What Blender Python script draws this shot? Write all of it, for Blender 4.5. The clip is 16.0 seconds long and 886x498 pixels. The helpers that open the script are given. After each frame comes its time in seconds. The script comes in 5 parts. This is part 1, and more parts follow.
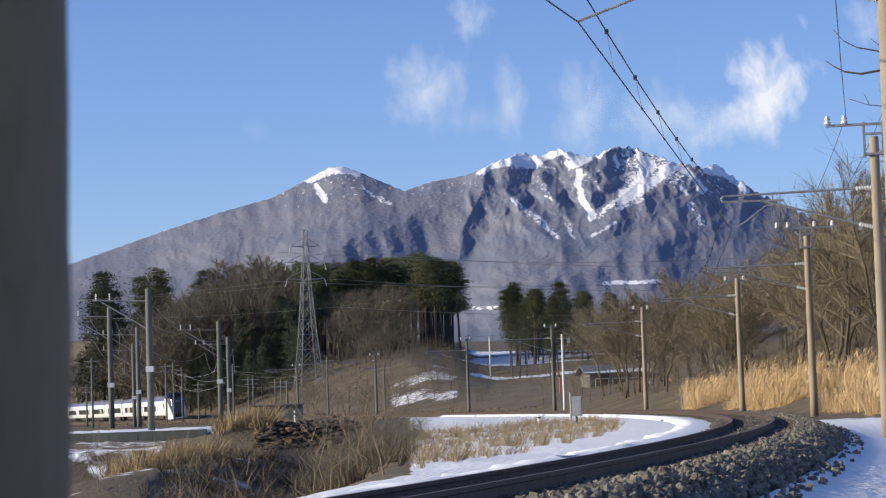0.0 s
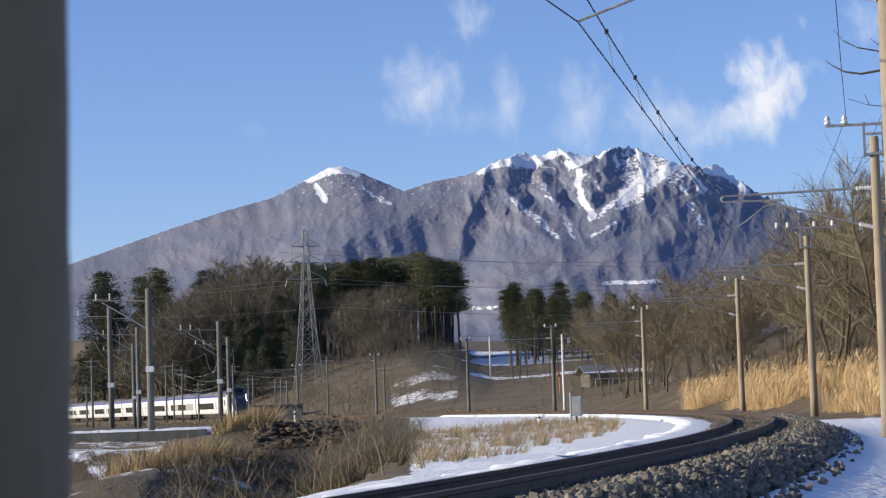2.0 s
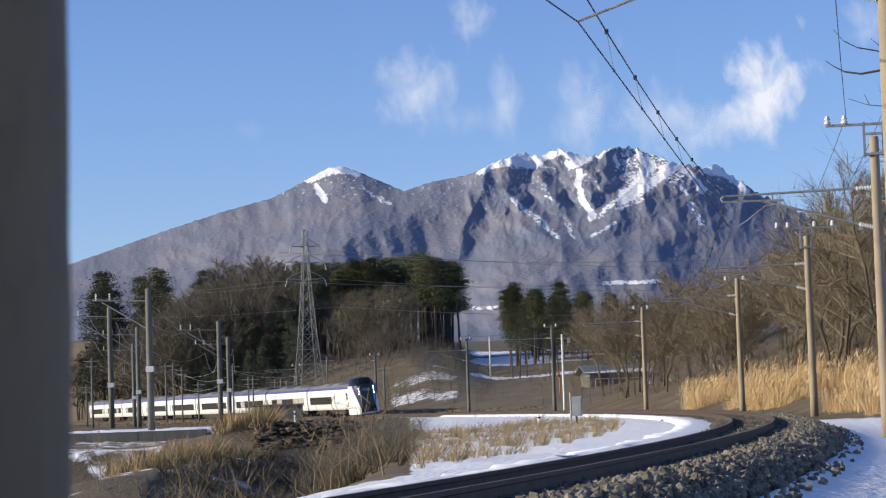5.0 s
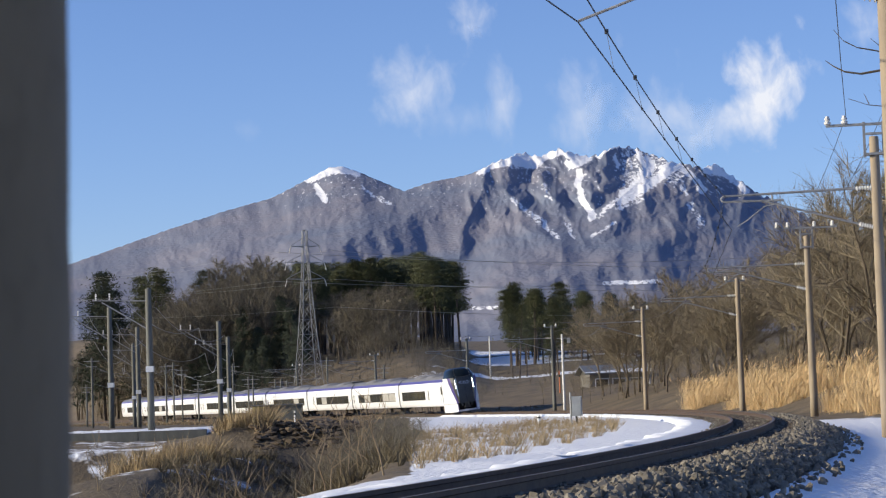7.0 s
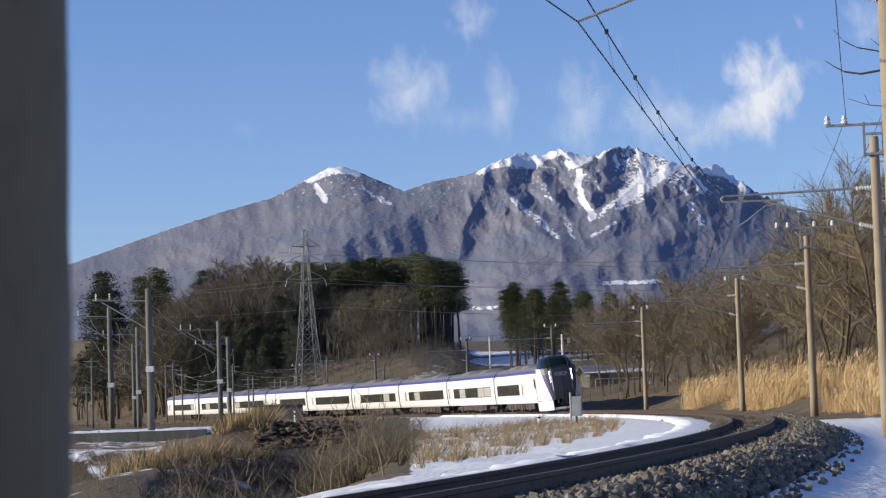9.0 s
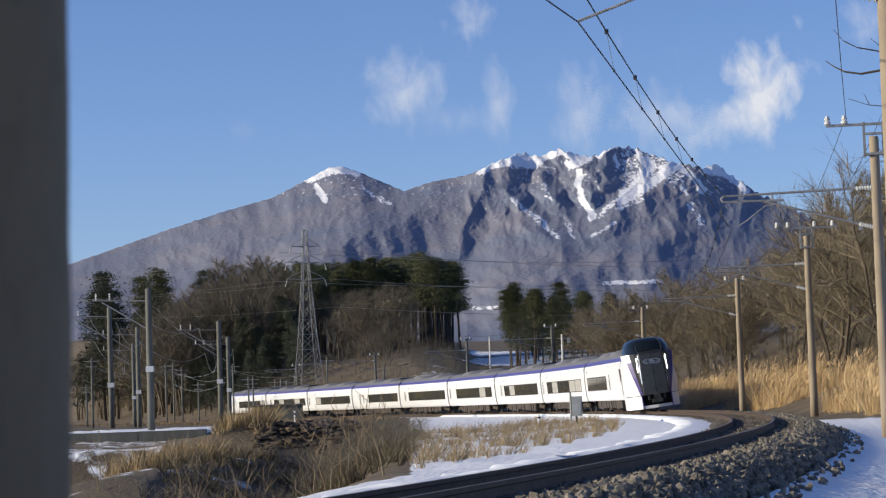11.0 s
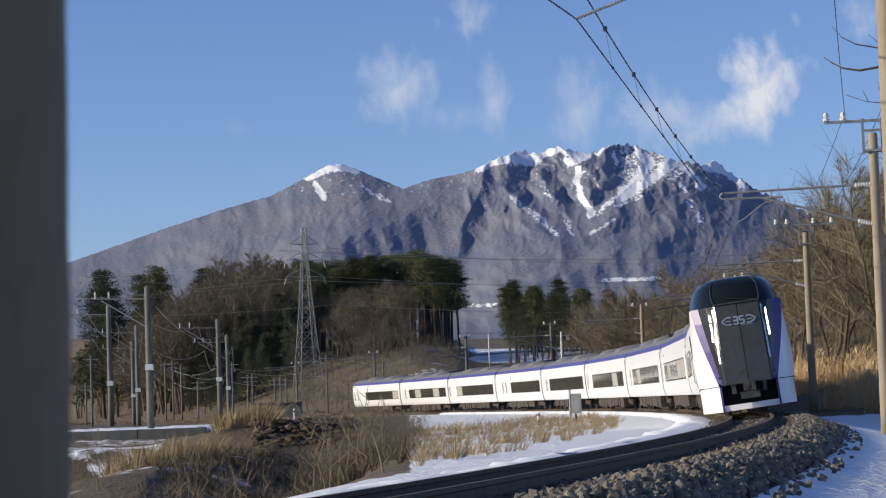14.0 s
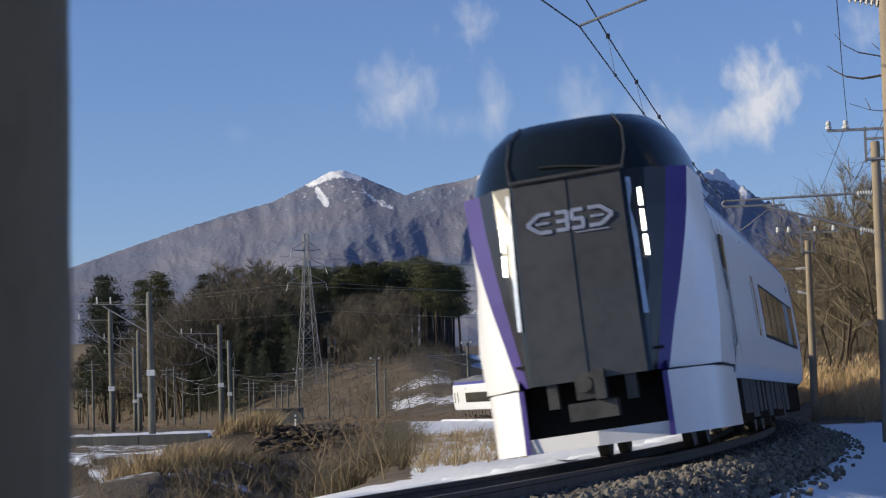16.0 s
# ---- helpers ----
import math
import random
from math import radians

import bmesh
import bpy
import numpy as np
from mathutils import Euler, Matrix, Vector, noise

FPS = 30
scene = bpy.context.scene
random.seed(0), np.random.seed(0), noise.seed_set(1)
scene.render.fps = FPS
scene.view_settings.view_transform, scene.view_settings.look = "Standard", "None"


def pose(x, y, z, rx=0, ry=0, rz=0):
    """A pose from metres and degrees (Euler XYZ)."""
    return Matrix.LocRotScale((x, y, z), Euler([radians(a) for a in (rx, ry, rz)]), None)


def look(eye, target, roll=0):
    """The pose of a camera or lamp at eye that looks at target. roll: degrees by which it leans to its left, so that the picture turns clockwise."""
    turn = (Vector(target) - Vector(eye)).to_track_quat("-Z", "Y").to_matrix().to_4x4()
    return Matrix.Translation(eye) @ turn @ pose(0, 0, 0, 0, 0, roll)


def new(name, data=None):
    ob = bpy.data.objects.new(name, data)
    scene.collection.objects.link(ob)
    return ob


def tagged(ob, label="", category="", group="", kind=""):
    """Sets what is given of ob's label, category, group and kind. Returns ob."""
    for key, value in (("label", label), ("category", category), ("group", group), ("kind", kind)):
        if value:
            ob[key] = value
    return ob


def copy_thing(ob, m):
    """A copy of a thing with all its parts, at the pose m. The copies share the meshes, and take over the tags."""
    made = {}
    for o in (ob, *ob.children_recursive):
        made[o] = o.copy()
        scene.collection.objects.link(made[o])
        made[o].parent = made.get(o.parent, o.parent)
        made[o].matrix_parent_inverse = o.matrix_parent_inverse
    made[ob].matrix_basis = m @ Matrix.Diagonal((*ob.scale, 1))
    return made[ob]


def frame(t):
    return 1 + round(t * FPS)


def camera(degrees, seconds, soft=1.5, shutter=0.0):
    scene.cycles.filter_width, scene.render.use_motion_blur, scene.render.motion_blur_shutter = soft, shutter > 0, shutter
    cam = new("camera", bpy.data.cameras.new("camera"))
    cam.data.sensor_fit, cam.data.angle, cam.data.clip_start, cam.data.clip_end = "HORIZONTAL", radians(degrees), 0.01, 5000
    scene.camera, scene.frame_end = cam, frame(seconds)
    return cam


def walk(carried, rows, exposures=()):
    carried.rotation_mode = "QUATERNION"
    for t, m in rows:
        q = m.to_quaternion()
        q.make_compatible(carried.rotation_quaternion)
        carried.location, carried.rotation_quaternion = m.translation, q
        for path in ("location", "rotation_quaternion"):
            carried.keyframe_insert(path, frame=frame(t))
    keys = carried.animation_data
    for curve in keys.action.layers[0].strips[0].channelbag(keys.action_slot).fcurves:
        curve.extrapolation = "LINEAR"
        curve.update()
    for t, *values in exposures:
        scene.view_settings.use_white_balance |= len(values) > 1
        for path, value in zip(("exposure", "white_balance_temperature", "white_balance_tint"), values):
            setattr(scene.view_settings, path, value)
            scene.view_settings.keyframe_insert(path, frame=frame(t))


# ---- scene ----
# Lens and the tripod camera: still at first, then nudged a little.
TILT, LEAN = 4.234, -2.025
cam = camera(21.547, 16.0, soft=1.2, shutter=0.25)
# focused far off: the post beside the camera is blurred
cam.data.dof.use_dof, cam.data.dof.focus_distance, cam.data.dof.aperture_fstop = True, 180.0, 16.0


def tripod(dx, dy, dr):
    """The camera's pose: turned by small angles (thousandths of a radian) from rest."""
    turn = pose(0, 0, 0, 90 + TILT)
    return turn @ pose(0, 0, 0, math.degrees(dy / 1000), math.degrees(dx / 1000), LEAN - math.degrees(dr / 1000))


SHAKE = ((0, 0, 0, 0), (9.2, 0, 0, 0), (11.2, 0, 0, 0), (11.5, -.04, -.48, .73), (11.8, -.3, -1.3, 1.8), (12, -.42, -1.46, 2.0),
         (12.5, -.05, -1.46, 2.0), (13, -.42, -1.08, 2.0), (13.5, -.42, -1.28, 2.6), (14, -.42, -1.08, 2.0), (14.5, -.54, -.72, 2.1),
         (15, -.62, .93, .9), (15.5, .70, 1.72, -1.3), (16, .46, 1.77, -1.7))
walk(cam, [(t, tripod(a, b, c)) for t, a, b, c in SHAKE], exposures=((0, 0.31, 6200, 10), (7.0, 0.29, 6200, 10), (9.0, 0.18, 6200, 10), (12.5, 0.05, 6200, 10), (15.5, 0.01, 6200, 10), (16.0, -0.06, 6200, 10)))

# World: clear winter sky, low sun from the left.
SUN_TO = Vector((-0.93, -0.14, 0.30)).normalized()
world = bpy.data.worlds.new("world")
scene.world = world
world.use_nodes = True
wn = world.node_tree.nodes
wl = world.node_tree.links
sky = wn.new("ShaderNodeTexSky")
sky.sky_type = "NISHITA"
sky.sun_disc = False
sky.sun_elevation = math.asin(SUN_TO.z)
sky.sun_rotation = math.atan2(SUN_TO.x, SUN_TO.y)
sky.altitude = 900
sky.air_density, sky.dust_density, sky.ozone_density = 1.0, 0.1, 4.0
cool = wn.new("ShaderNodeMix")
cool.data_type, cool.blend_type = "RGBA", "MULTIPLY"
cool.inputs[0].default_value, cool.inputs[7].default_value = 1.0, (1.04, 0.955, 1.12, 1)
wl.new(sky.outputs[0], cool.inputs[6])
wl.new(cool.outputs[2], wn["Background"].inputs[0])
wn["Background"].inputs[1].default_value = 0.112
sun = new("sun", bpy.data.lights.new("sun", "SUN"))
sun.data.energy, sun.data.angle, sun.data.color = 5.0, radians(0.5), (1.0, 0.86, 0.62)
sun.matrix_world = look(SUN_TO * 50, (0, 0, 0))


# ---- materials ----
def mat(name, c1, c2=None, scale=4.0, rough=0.8, metal=0.0, bump=0.0, fine=40.0, stretch=(1, 1, 1), c3=None, ramp=(0.35, 0.65)):
    m = bpy.data.materials.new(name)
    m.use_nodes = True
    nt = m.node_tree
    b = nt.nodes["Principled BSDF"]
    b.inputs["Roughness"].default_value, b.inputs["Metallic"].default_value = rough, metal
    c2 = c2 or tuple(v * 0.75 for v in c1)
    co = nt.nodes.new("ShaderNodeTexCoord")
    mp = nt.nodes.new("ShaderNodeMapping")
    mp.inputs["Scale"].default_value = stretch
    nt.links.new(co.outputs["Object"], mp.inputs[0])
    n1 = nt.nodes.new("ShaderNodeTexNoise")
    n1.inputs["Scale"].default_value, n1.inputs["Detail"].default_value = scale, 6
    n2 = nt.nodes.new("ShaderNodeTexNoise")
    n2.inputs["Scale"].default_value, n2.inputs["Detail"].default_value = fine, 3
    for n in (n1, n2):
        nt.links.new(mp.outputs[0], n.inputs["Vector"])
    r = nt.nodes.new("ShaderNodeValToRGB")
    r.color_ramp.elements[0].position, r.color_ramp.elements[1].position = ramp
    r.color_ramp.elements[0].color, r.color_ramp.elements[1].color = (*c1, 1), (*c2, 1)
    nt.links.new(n1.outputs[0], r.inputs[0])
    mx = nt.nodes.new("ShaderNodeMix")
    mx.data_type = "RGBA"
    c3 = c3 or tuple(v * 0.6 for v in c1)
    mx.inputs[7].default_value = (*c3, 1)
    r2 = nt.nodes.new("ShaderNodeMapRange")
    r2.inputs[1].default_value, r2.inputs[2].default_value, r2.inputs[4].default_value = 0.5, 0.8, 0.7
    nt.links.new(n2.outputs[0], r2.inputs[0])
    nt.links.new(r2.outputs[0], mx.inputs[0])
    nt.links.new(r.outputs[0], mx.inputs[6])
    nt.links.new(mx.outputs[2], b.inputs["Base Color"])
    if bump:
        bp = nt.nodes.new("ShaderNodeBump")
        bp.inputs["Strength"].default_value, bp.inputs["Distance"].default_value = bump, 0.5 / fine
        nt.links.new(n2.outputs[0], bp.inputs["Height"])
        nt.links.new(bp.outputs[0], b.inputs["Normal"])
    return m


def vary(m, amount=0.35):
    """Give each object, and each island of a joined mesh, its own shade."""
    nt = m.node_tree
    b = nt.nodes["Principled BSDF"]
    src = b.inputs["Base Color"].links[0].from_socket
    oi, geo = nt.nodes.new("ShaderNodeObjectInfo"), nt.nodes.new("ShaderNodeNewGeometry")
    add, fr, mr = nt.nodes.new("ShaderNodeMath"), nt.nodes.new("ShaderNodeMath"), nt.nodes.new("ShaderNodeMapRange")
    fr.operation = "FRACT"
    nt.links.new(oi.outputs["Random"], add.inputs[0])
    nt.links.new(geo.outputs["Random Per Island"], add.inputs[1])
    nt.links.new(add.outputs[0], fr.inputs[0])
    nt.links.new(fr.outputs[0], mr.inputs[0])
    mr.inputs[3].default_value, mr.inputs[4].default_value = 1 - amount, 1 + amount
    hsv = nt.nodes.new("ShaderNodeHueSaturation")
    nt.links.new(src, hsv.inputs["Color"])
    nt.links.new(mr.outputs[0], hsv.inputs["Value"])
    nt.links.new(hsv.outputs[0], b.inputs["Base Color"])
    return m


def glow(name, color, strength):
    m = mat(name, color)
    b = m.node_tree.nodes["Principled BSDF"]
    b.inputs["Emission Color"].default_value, b.inputs["Emission Strength"].default_value = (*color, 1), strength
    return m


SNOW_C = (0.80, 0.82, 0.86)
M_SNOW = mat("snow", SNOW_C, (0.74, 0.77, 0.83), 2.0, 0.7, bump=0.25, fine=9.0, c3=(0.70, 0.73, 0.80))
M_RAIL = mat("rail_steel", (0.115, 0.078, 0.052), (0.075, 0.05, 0.036), 6, 0.65, 0.3, 0.2)
M_RAILTOP = mat("rail_head", (0.15, 0.115, 0.085), (0.2, 0.155, 0.115), 8, 0.5, 0.6)
M_SLEEPER = mat("sleeper_wood", (0.12, 0.092, 0.068), (0.075, 0.058, 0.045), 5, 0.85, bump=0.4)
M_BALLAST = mat("ballast_bed", (0.16, 0.128, 0.095), (0.10, 0.08, 0.06), 5, 0.95, bump=0.8, fine=22)
M_STONE = vary(mat("ballast_stone", (0.20, 0.178, 0.14), (0.115, 0.10, 0.08), 9, 0.9, bump=0.3), 0.4)
M_CONC = mat("pole_concrete", (0.36, 0.29, 0.20), (0.26, 0.21, 0.15), 1.2, 0.85, bump=0.15, stretch=(3, 3, 0.7))
M_CONC_G = mat("grey_concrete", (0.17, 0.17, 0.145), (0.115, 0.115, 0.10), 1.2, 0.85, bump=0.15, stretch=(3, 3, 0.7))
M_STEEL = mat("galvanised_steel", (0.36, 0.36, 0.35), (0.25, 0.25, 0.245), 7, 0.55, 0.5)
M_INSUL = mat("white_porcelain", (0.75, 0.74, 0.70), (0.6, 0.58, 0.52), 6, 0.3)
M_WIRE = mat("wire", (0.035, 0.04, 0.05), (0.03, 0.03, 0.035), 4, 0.6, 0.4)
M_BARK = vary(mat("bare_bark", (0.11, 0.085, 0.058), (0.07, 0.055, 0.038), 3, 0.9), 0.3)
M_TWIG = vary(mat("winter_twigs", (0.25, 0.205, 0.132), (0.155, 0.127, 0.085), 1.5, 0.9), 0.3)
M_TWIG_D = vary(mat("far_winter_twigs", (0.165, 0.142, 0.10), (0.11, 0.094, 0.068), 0.6, 0.95), 0.3)
M_PINEBARK = mat("pine_bark", (0.085, 0.064, 0.048), (0.055, 0.043, 0.034), 3, 0.9)
M_NEEDLE = vary(mat("pine_needles", (0.088, 0.094, 0.038), (0.05, 0.058, 0.024), 1.2, 0.8), 0.4)
M_CEDAR = vary(mat("cedar_needles", (0.034, 0.045, 0.024), (0.022, 0.03, 0.016), 1.2, 0.85), 0.3)
M_REED = vary(mat("dry_pampas_grass", (0.68, 0.50, 0.27), (0.55, 0.39, 0.20), 1.0, 0.8), 0.3)
M_DRY = vary(mat("dry_brown_grass", (0.30, 0.225, 0.13), (0.20, 0.145, 0.085), 1.0, 0.85), 0.35)
M_STRAW = vary(mat("pale_straw", (0.36, 0.27, 0.145), (0.25, 0.185, 0.098), 1.0, 0.85), 0.35)
M_SHRUB = vary(mat("shrub_stems", (0.20, 0.172, 0.12), (0.10, 0.084, 0.058), 2.0, 0.85), 0.35)
M_MAT = vary(mat("matted_grass", (0.15, 0.12, 0.066), (0.075, 0.06, 0.036), 1.0, 0.9), 0.4)
M_POST = mat("weathered_post", (0.125, 0.102, 0.066), (0.08, 0.066, 0.044), 5.0, 0.9, bump=0.25, fine=60, stretch=(1, 1, 0.5))


# ---- mesh helpers ----
class Mesh:
    def __init__(self):
        self.v, self.f = [], []

    def add(self, verts, faces):
        o = len(self.v)
        self.v += [tuple(p) for p in verts]
        self.f += [tuple(i + o for i in q) for q in faces]
        return self

    def box(self, c, size, m=None):
        x, y, z = (k / 2 for k in size)
        vs = [Vector((a * x, b * y, e * z)) for e in (-1, 1) for a, b in ((-1, -1), (1, -1), (1, 1), (-1, 1))]
        vs = [(m @ p if m else p) + Vector(c) for p in vs]
        return self.add(vs, ((3, 2, 1, 0), (4, 5, 6, 7), (0, 1, 5, 4), (1, 2, 6, 5), (2, 3, 7, 6), (3, 0, 4, 7)))

    def tube(self, p, q, r0, r1=None, n=8, caps=True):
        p, q, r1 = Vector(p), Vector(q), r0 if r1 is None else r1
        w = (q - p).normalized()
        u = w.orthogonal().normalized()
        k = w.cross(u)
        ring = [(math.cos(2 * math.pi * i / n), math.sin(2 * math.pi * i / n)) for i in range(n)]
        vs = [p + (u * a + k * b) * r0 for a, b in ring] + [q + (u * a + k * b) * r1 for a, b in ring]
        fs = [(i, (i + 1) % n, n + (i + 1) % n, n + i) for i in range(n)]
        if caps:
            fs += [tuple(range(n - 1, -1, -1)), tuple(range(n, 2 * n))]
        return self.add(vs, fs)

    def pipe(self, pts, r, n=5):
        for a, b in zip(pts, pts[1:]):
            self.tube(a, b, r, r, n)
        return self

    def lathe(self, c, prof, n=12, m=None):
        """Rings of (radius, height) round the z axis at c."""
        vs, fs = [], []
        for r, h in prof:
            for i in range(n):
                p = Vector((r * math.cos(2 * math.pi * i / n), r * math.sin(2 * math.pi * i / n), h))
                vs.append((m @ p if m else p) + Vector(c))
        for j in range(len(prof) - 1):
            fs += [(j * n + i, j * n + (i + 1) % n, (j + 1) * n + (i + 1) % n, (j + 1) * n + i) for i in range(n)]
        fs += [tuple(range(n - 1, -1, -1)), tuple(range((len(prof) - 1) * n, len(prof) * n))]
        return self.add(vs, fs)

    def grid(self, rows, close=False):
        k = len(rows[0])
        fs = []
        for j in range(len(rows) - 1):
            for i in range(k if close else k - 1):
                fs.append((j * k + i, j * k + (i + 1) % k, (j + 1) * k + (i + 1) % k, (j + 1) * k + i))
        return self.add([p for r in rows for p in r], fs)


def data(name, ms, material, smooth=False):
    me = bpy.data.meshes.new(name)
    me.from_pydata(ms.v, [], ms.f)
    for m in material if isinstance(material, (list, tuple)) else (material,):
        me.materials.append(m)
    if smooth:
        me.polygons.foreach_set("use_smooth", [True] * len(me.polygons))
    me.update()
    return me


def part(name, ms, material, parent=None, label="", smooth=False):
    ob = new(name, data(name, ms, material, smooth))
    ob.parent = parent
    return tagged(ob, label) if label else ob


def thing(name, m, label, category, group="", kind=""):
    e = new(name)
    e.empty_display_size = 0.3
    e.matrix_world = m
    return tagged(e, label, category, group, kind)


def smooth(x, a, b):
    t = np.clip((x - a) / (b - a), 0, 1)
    return t * t * (3 - 2 * t)


# ---- the railway line ----
KNOTS_S = (-140, 0, 40, 90, 150, 220, 300, 360, 560)
KNOTS_K = (-.0034, -.00237, -.002375, -.002277, -.002207, -.00055, .00065, .0003, 0)
TS = np.arange(-120.0, 540.0, 1.0)
TH = np.cumsum(np.interp(TS, KNOTS_S, KNOTS_K))
TH += 0.1273 - TH[120]
TX, TY = np.cumsum(np.sin(TH)), np.cumsum(np.cos(TH))
TX += 8.4437 - TX[120]
TY += 65.13 - TY[120]
CANT = 0.0493


def line_z(s):
    return -0.2332 + 0.006238 * s + 1.28e-6 * s * s


def line(s, off=0.0, up=0.0, cant=True):
    """A point off the line: s metres along it, off to the outer side of the curve, up from rail level."""
    x, y, t = np.interp(s, TS, TX), np.interp(s, TS, TY), np.interp(s, TS, TH)
    c = CANT if cant else 0.0
    o, z = off * math.cos(c) - up * math.sin(c), off * math.sin(c) + up * math.cos(c)
    return Vector((x + math.cos(t) * o, y - math.sin(t) * o, line_z(s) + z))


def nearest(x, y):
    """For arrays of places: the distance along the line and the offset to its outer side."""
    s, n = np.empty_like(x), np.empty_like(x)
    px, py, pt, ps = TX[::3], TY[::3], TH[::3], TS[::3]
    for i in range(0, len(x), 20000):
        dx, dy = x[i:i + 20000, None] - px, y[i:i + 20000, None] - py
        k = (dx * dx + dy * dy).argmin(1)
        r = np.arange(len(k))
        a, b, t = dx[r, k], dy[r, k], pt[k]
        s[i:i + 20000] = ps[k] + a * np.sin(t) + b * np.cos(t)
        n[i:i + 20000] = a * np.cos(t) - b * np.sin(t)
    return s, n


def wave(x, y, k, ph=0.0):
    return (np.sin(x * k + ph) * np.cos(y * k * 1.13 + 1.7 * ph) + 0.5 * np.sin(x * k * 2.3 + y * k * 1.9 + ph)
            + 0.3 * np.sin(x * k * 4.1 - y * k * 4.7 + 2 * ph)) / 1.8


def land(x, y):
    """Ground height at arrays of places."""
    s, n = nearest(x, y)
    d = np.hypot(x, y)
    zt = line_z(np.clip(s, -60, 420))
    inner = zt - 0.30 - 0.12 * smooth(-n, 3.0, 7.0)
    out = zt - 0.32 - 0.21 * np.clip(n - 2.2, 0, 5) * (1 - smooth(s, 0, 16))
    slope = 0.30 * smooth(s, 4, 50) * (1 - 0.72 * smooth(s, 110, 170))
    out = out + slope * np.clip(-5.0 + n, 0, 30) + 0.06 * smooth(s, 100, 180) * np.clip(n - 6, 0, 70)
    z = np.where(n > 0, out, inner)
    z = z - 0.35 * (1 - smooth(np.abs(n), 1.5, 2.3))
    z = z + (0.03 * np.clip(y - 340, 0, 300) + 0.036 * np.clip(y - 640, 0, 1700)) * smooth(np.abs(n), 8, 60)
    hol = smooth(-x - 0.020 * y, 0.0, 3.5) * (1 - smooth(y, 79.5, 82.5)) * smooth(-n, 2.9, 6.0) * smooth(y, 4, 12)
    z = z - 1.5 * hol
    z = z + (4 + 6 * smooth(-x, 24, 44)) * smooth(s, 185, 225) * smooth(-x, -8, 6) * smooth(n, 8, 34)
    lip = np.exp(-((x + 7.4 - .06 * (y - 70)) / np.where(x > -7.4, 2.0, 3.5)) ** 2) * smooth(y, 52, 60) * (1 - smooth(y, 79, 82))
    z = z + 1.15 * lip * smooth(-n, 3, 6)
    mound = smooth(-x - 0.0 * y, 0.0, 5.0) * smooth(y, 79.5, 82.5) * (1 - smooth(y, 90, 104)) * (1 - smooth(-x, 6.0, 11.5))
    z = z + 0.62 * mound + 0.22 * mound * wave(x, y, 1.1)
    road = smooth(-x, 10.5, 11.5) * smooth(y, 100, 102) * (1 - smooth(y, 150, 165))
    z = z * (1 - road) + road * (0.0 + 0.006 * (y - 104))
    rough_ = smooth(np.abs(n), 2.6, 6)
    z = z + rough_ * (0.05 * wave(x, y, 1.9) + 0.10 * wave(x, y, 0.5, 1.0)) + smooth(np.abs(n), 20, 80) * smooth(d, 200, 400) * 1.2 * wave(x, y, 0.035, 2.0)
    return z


def land_at(x, y):
    return float(land(np.array([float(x)]), np.array([float(y)]))[0])


def snow_cover(x, y, s, n):
    d = np.hypot(x, y)
    a = x / np.maximum(y, 1) * 1000
    c = np.zeros_like(x)
    c = np.maximum(c, smooth(n, 1.7, 2.0) * (1 - smooth(n, 8.0 - 0.03 * s, 11.0)) * (1 - smooth(s, 14, 26)))
    c = np.maximum(c, (n > 0) * (1 - smooth(s, -20, 0)))
    c = np.maximum(c, smooth(-n, 1.4, 1.8) * (1 - smooth(-n, 3.2, 4.2)) * (1 - smooth(s, 150, 180)))
    c = np.maximum(c, (n < 0) * smooth(a, -22, -12) * (1 - smooth(s, 150, 175)))
    c = np.maximum(c, 0.75 * (y > 103) * (y < 130) * (x < -11) * smooth(wave(x, y, 0.2, 3.0), -1.2, 0.1))
    c = np.maximum(c, 0.5 * (n < -3) * (y < 100) * (a < -85) * smooth(wave(x, y, 0.45, 1.0), -0.1, 0.3))
    c = np.maximum(c, 0.47 * (n < -3) * smooth(a, -165, -150) * (1 - smooth(a, -128 - 0.6 * (80 - y), -118 - 0.6 * (80 - y))) * smooth(y, 55, 62) * (y < 100))
    c = np.maximum(c, smooth(a, 5, 14) * (1 - smooth(a, 86, 95)) * smooth(d, 318, 335) * (1 - smooth(d, 600, 640)) * smooth(wave(x, y, 0.05, 0.6), -0.25, 0.1))
    c = np.maximum(c, 0.56 * smooth(a, -30, -22) * (1 - smooth(a, 2, 8)) * smooth(d, 262, 270) * (1 - smooth(d, 330, 350)) * smooth(wave(x, y, 0.12, 0.2), -0.35, 0.2))
    return c


